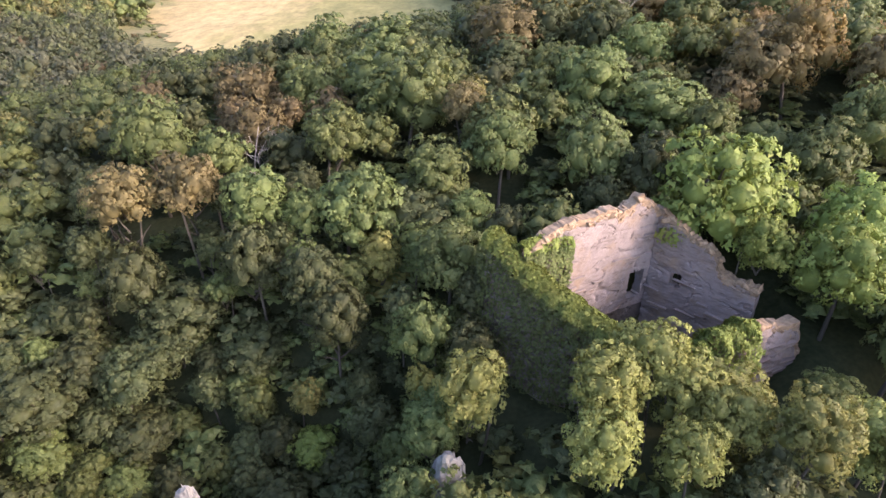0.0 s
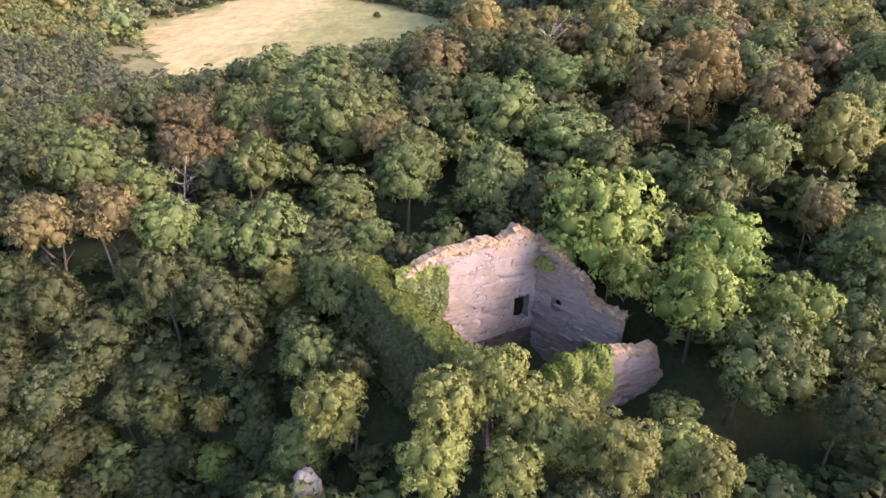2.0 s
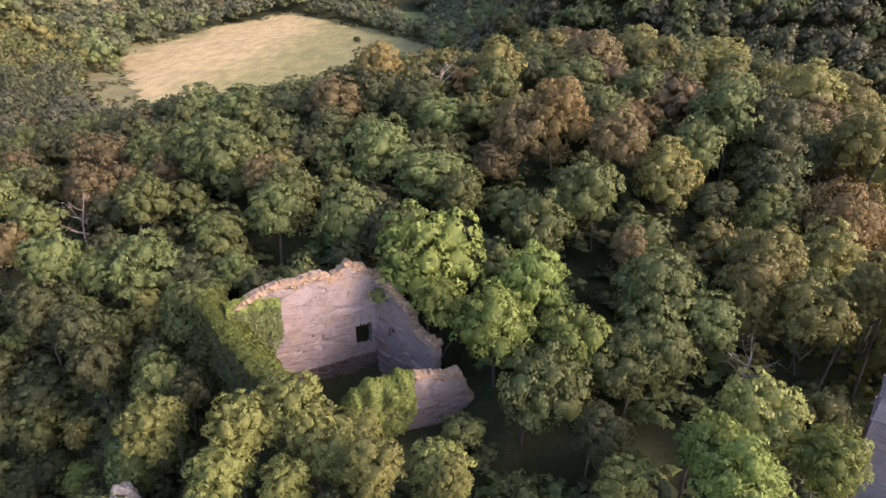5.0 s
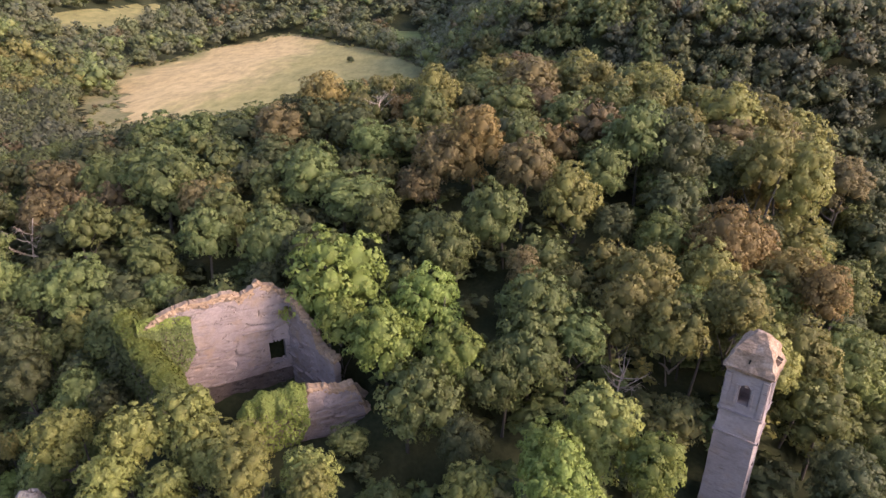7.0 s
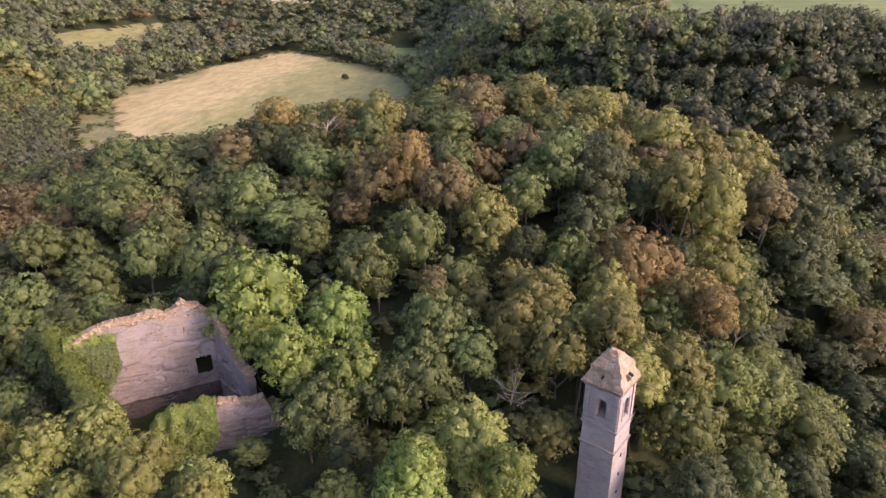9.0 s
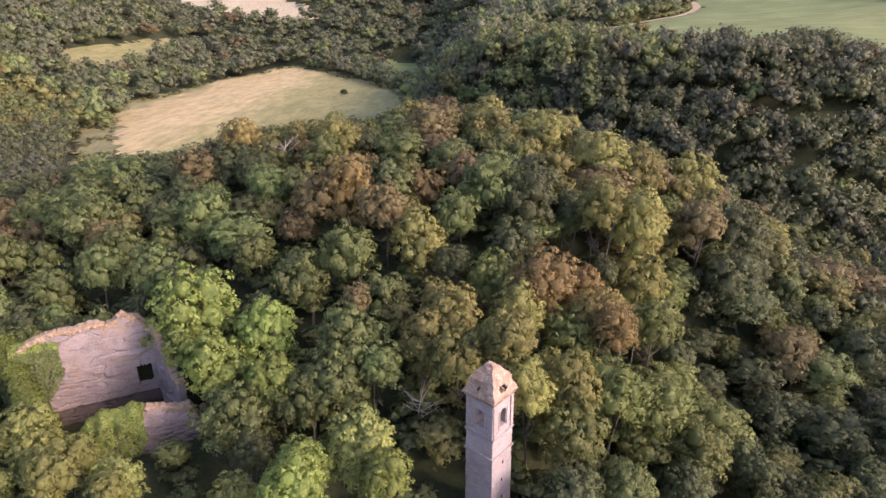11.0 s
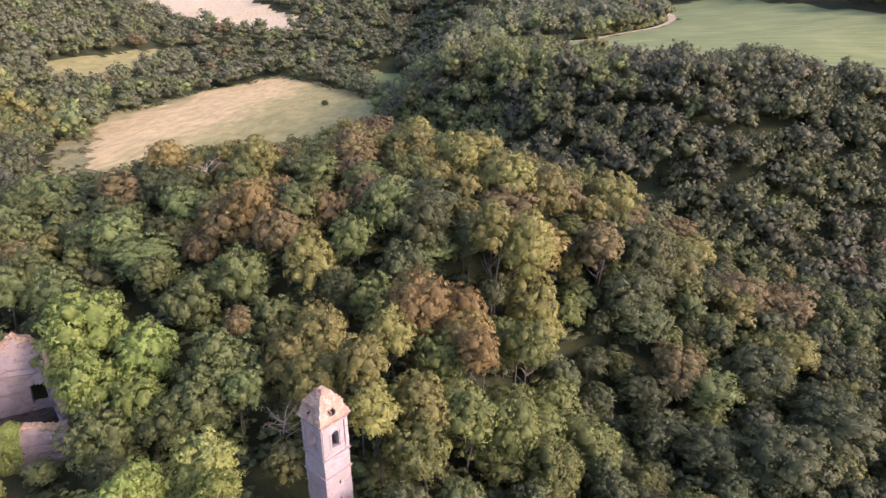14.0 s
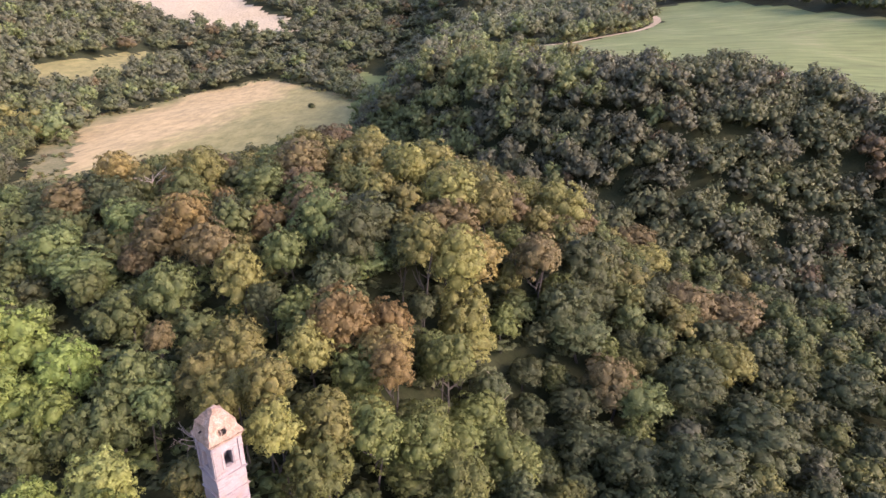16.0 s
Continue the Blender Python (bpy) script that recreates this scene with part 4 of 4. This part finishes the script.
ruin_part("front_wall", "low broken front wall of rubble", (21.0, 40.0), (35.5, 46.7),
          [(0, 1.6), (1.5, 3.4), (8, 3.8), (10.8, 2.9), (12.4, 3.0), (12.9, 1.6), (13.6, -0.6), (15.1, -2.2), (16, -3)], -8.5, 1.1, seed=13, amount=0.2)
ruin_part("end_wall", "low stump of broken wall", (35.3, 47.2), (31.4, 49.0), [(0, -2.8), (2, -1.6), (4.3, 0.0)], -8, 0.9, seed=17)


def block(seed, flat):
    """One worn stone with chipped edges."""
    bm = bmesh.new()
    bmesh.ops.create_cube(bm, size=1)
    bmesh.ops.bevel(bm, geom=bm.edges[:], offset=0.14 if not flat else 0.1, segments=1, affect="EDGES")
    rough(bm, 0.16, 1.9, seed * 7.3)
    me = bpy.data.meshes.new("stone")
    bm.to_mesh(me)
    bm.free()
    me.materials.append(RUBBLE if flat else CREST)
    return me


BLOCKS = [block(k, False) for k in range(5)]
SLABS = [block(k + 9, True) for k in range(4)]
WALLS = {ob.name: ob for ob in ruin.children}


def crest(wall, p0, p1, tops, seed, step, big):
    """Loose stones along a broken top, following its line."""
    rng = random.Random(seed)
    p0, p1 = Vector((*p0, 0)), Vector((*p1, 0))
    far = (p1 - p0).length
    u = 0.2
    while u < far:
        z = span(tops, u) + 0.35 * noise.noise((u * 1.7, seed, 0)) + 0.2 * noise.noise((u * 5.1, seed, 3))
        q = p0.lerp(p1, u / far)
        n = Vector(((p1 - p0).y, -(p1 - p0).x, 0)).normalized()
        for side, sink in ((-0.3, 0.5), (0.15, 0.48)):
            ob = new("stone", rng.choice(BLOCKS))
            ob.parent = WALLS[wall]
            e = Euler((rng.uniform(-0.5, 0.5), rng.uniform(-0.5, 0.5), rng.uniform(0, 6.28)))
            ob.matrix_basis = Matrix.LocRotScale(q + n * (side + rng.uniform(-0.1, 0.1)) + Vector((0, 0, z - sink + rng.uniform(-0.2, 0.12))), e,
                                                 (big * rng.uniform(0.7, 1.8), big * rng.uniform(0.7, 1.3), big * rng.uniform(0.4, 0.9)))
        u += step * rng.uniform(0.7, 1.4)


def slabs(wall, p0, p1, thick, boxes, seed, count):
    """Long flat stones that stand a little proud of a wall's face."""
    rng = random.Random(seed)
    p0, p1 = Vector((*p0, 0)), Vector((*p1, 0))
    far = (p1 - p0).length
    n = Vector(((p1 - p0).y, -(p1 - p0).x, 0)).normalized()
    for _ in range(count):
        a, b, lo, hi = rng.choice(boxes)
        u, z = rng.uniform(a, b), rng.uniform(lo, hi)
        ob = new("stone", rng.choice(SLABS))
        ob.parent = WALLS[wall]
        e = Euler((0, rng.uniform(-0.06, 0.06), math.atan2((p1 - p0).y, (p1 - p0).x)))
        ob.matrix_basis = Matrix.LocRotScale(p0.lerp(p1, u / far) + n * (thick / 2 + 0.08) + Vector((0, 0, z)), e, (rng.uniform(1.0, 2.6), rng.uniform(0.3, 0.5), rng.uniform(0.16, 0.34)))


crest("back_wall", (7.0, 47.3), (22.4, 56.1), BACK_TOP, 1, 0.55, 0.85)
crest("side_wall", (22.3, 55.5), (29.9, 47.7), SIDE_TOP, 5, 0.8, 0.7)
crest("front_wall", (28.5, 43.5), (35.5, 46.7), [(0, 3.7), (3.3, 2.5), (5.4, -0.2), (6.9, -1.8), (7.7, -2.9)], 13, 0.7, 0.6)
slabs("back_wall", (7.0, 47.3), (22.4, 56.1), 1.1, [(4, 14, -1.8, 3), (4, 14, -1.8, 8.5), (5, 16.8, 2.6, 8.5)], 31, 14)
slabs("side_wall", (22.3, 55.5), (29.9, 47.7), 0.9, [(0.5, 8, -4, 4)], 32, 12)
slabs("front_wall", (21.0, 40.0), (35.5, 46.7), 1.1, [(8, 13, -4, 1.5), (9, 14.5, -4, -1.5)], 33, 26)


def ivy(name, label, p0, p1, zs, tops, count, thick, size, seed, mat, sides=(-1, 1), lit=0, lump=0.4):
    """Leaf clumps over the faces and the top of a wall; the last material paints the sunlit ones."""
    rng = np.random.default_rng(seed)
    p0, p1 = np.array(p0, float), np.array(p1, float)
    far = np.linalg.norm(p1 - p0)
    d = (p1 - p0) / far
    n = np.array([d[1], -d[0], 0.0])
    u = rng.uniform(0, far, count)
    hi = np.interp(u, [t[0] for t in tops], [t[1] for t in tops])
    lo = np.interp(u, [t[0] for t in zs], [t[1] for t in zs])
    f = rng.uniform(0, 1, count)
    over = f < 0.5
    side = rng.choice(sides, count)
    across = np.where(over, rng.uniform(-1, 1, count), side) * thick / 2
    z = np.where(over, hi - 1.3 * (across / (thick / 2)) ** 2, hi - 1.0 + (lo - hi) * rng.uniform(0, 1, count) ** 1.4)
    bump = np.array([noise.noise((a * 0.9, b * 0.9, seed)) for a, b in zip(u, z)]) * lump
    p = np.zeros((count, 3))
    p[:, :2] = p0 + u[:, None] * d + across[:, None] * n[:2]
    p[:, 2] = z
    out = np.where(over[:, None], across[:, None] * n[None] / (thick / 2) + np.array([[0.25, 0.0, 0.8]]), side[:, None] * n[None] + (0, 0, 0.3))
    p += out * (0.12 + bump + rng.uniform(0, 0.25, count))[:, None]
    v, q = quads(rng, p, unit(out), size, 0.5)
    me = mesh(name, v, q.tolist(), mat, True)
    me.normals_split_custom_set_from_vertices(np.repeat(unit(unit(out) + rng.normal(size=out.shape) * 0.35 + (0, 0, 0.3)), 4, axis=0).tolist())
    # Top and lit side get the lighter leaves, sunlight put into their colour.
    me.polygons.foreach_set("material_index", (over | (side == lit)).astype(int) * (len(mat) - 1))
    root = new(name)
    new("leaves", me).parent = root
    vs, fs = [], []
    for k in range(16):
        a = far * (k + 0.5) / 16
        low_, top_ = np.interp(a, [t[0] for t in zs], [t[1] for t in zs]), np.interp(a, [t[0] for t in tops], [t[1] for t in tops])
        sd, o, n8 = rng.choice(sides), len(vs), 8
        for i in range(n8 + 1):
            f_ = i / n8
            c = np.append(p0 + (a + 0.5 * math.sin(f_ * 5 + k)) * d + sd * (thick / 2 + 0.05) * n[:2], low_ + (top_ - low_) * f_)
            for q4 in range(4):
                an = q4 * math.pi / 2
                vs.append(c + np.array((math.cos(an) * d[0], math.cos(an) * d[1], math.sin(an))) * 0.09 * (1.1 - f_))
        fs += [(o + i * 4 + q4, o + i * 4 + (q4 + 1) % 4, o + i * 4 + 4 + (q4 + 1) % 4, o + i * 4 + 4 + q4) for i in range(n8) for q4 in range(4)]
    new("stems", mesh("stems", vs, fs, [BARK], True)).parent = root
    return tagged(root, label, "ivy")


# Green for shaded faces, lime where the crest's sunlight is painted.
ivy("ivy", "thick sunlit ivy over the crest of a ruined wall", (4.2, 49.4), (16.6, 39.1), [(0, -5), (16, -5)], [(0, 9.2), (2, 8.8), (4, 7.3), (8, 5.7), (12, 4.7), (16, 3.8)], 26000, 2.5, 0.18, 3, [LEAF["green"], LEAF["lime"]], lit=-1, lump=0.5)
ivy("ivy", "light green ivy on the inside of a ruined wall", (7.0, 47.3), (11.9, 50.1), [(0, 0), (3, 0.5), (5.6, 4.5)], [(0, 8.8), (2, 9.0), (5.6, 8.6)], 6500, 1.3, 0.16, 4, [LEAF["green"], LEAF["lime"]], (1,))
ivy("ivy", "mound of bright ivy on a low ruined wall", (20.6, 39.8), (27.2, 42.9), [(0, -4), (4.5, -4), (7.3, 0.5)], [(0, 1.8), (1.5, 3.6), (6.4, 4.2), (7.4, 3.8)], 11000, 2.4, 0.18, 5, [LEAF["lime"]], lump=0.8)


# ---- bare trees and lone shrubs ----
def bare_tree(x, y, tall, spread, seed, label):
    rng = np.random.default_rng(seed)
    v, f = limbs(rng, tall, 0.18, 13, spread, 5)
    root = new("bare_tree")
    root.matrix_world = pose(x, y, float(height(x, y)))
    new("bare_crown", mesh("bare_crown", v, f, [GREYWOOD], True)).parent = root
    return tagged(root, label, "tree")


bare_tree(-25, 75.5, 11.5, 0.45, 5, "leafless grey tree with fine pale branches")
bare_tree(62.5, 45.0, 7.0, 0.5, 6, "leafless pale branches in a dark gap of wood")
bare_tree(101.5, 70, 8.0, 0.5, 8, "leafless grey tree among the green wood")
bare_tree(28.3, 102.5, 11.5, 0.4, 9, "leafless grey tree on the hill's crest")
tree("deep", -49.8, 487.5, 3.6, float(height(-49.8, 487.5)) + 5.5)["label"] = "lone dark shrub in the dry field"


# ---- rocks ----
def rock(x, y, z, size, seed, label):
    """A craggy outcrop, upright and split by ledges."""
    bm = bmesh.new()
    bmesh.ops.create_icosphere(bm, subdivisions=4, radius=1)
    for v in bm.verts:
        v.co.z = round(v.co.z * 3.5) / 3.5 * 0.45 + v.co.z * 0.55
    rough(bm, 0.38, 1.1, seed)
    rough(bm, 0.1, 4.0, seed + 3)
    for v in bm.verts:
        v.co = Vector((v.co.x * size[0], v.co.y * size[1], v.co.z * size[2]))
    me = bpy.data.meshes.new("rock")
    bm.to_mesh(me)
    bm.free()
    me.materials.append(CRAG)
    ob = new("rock", me)
    ob.matrix_world = pose(x, y, z, 0, 0, 20 * seed)
    return tagged(ob, label, "rock")


rock(0.9, 33.2, -6.4, (1.5, 1.4, 4.0), 1, "pale grey rock outcrop among the trees")
rock(-19.6, 31.6, -7.2, (0.8, 0.8, 2.6), 4, "small pale rock beside a tree")
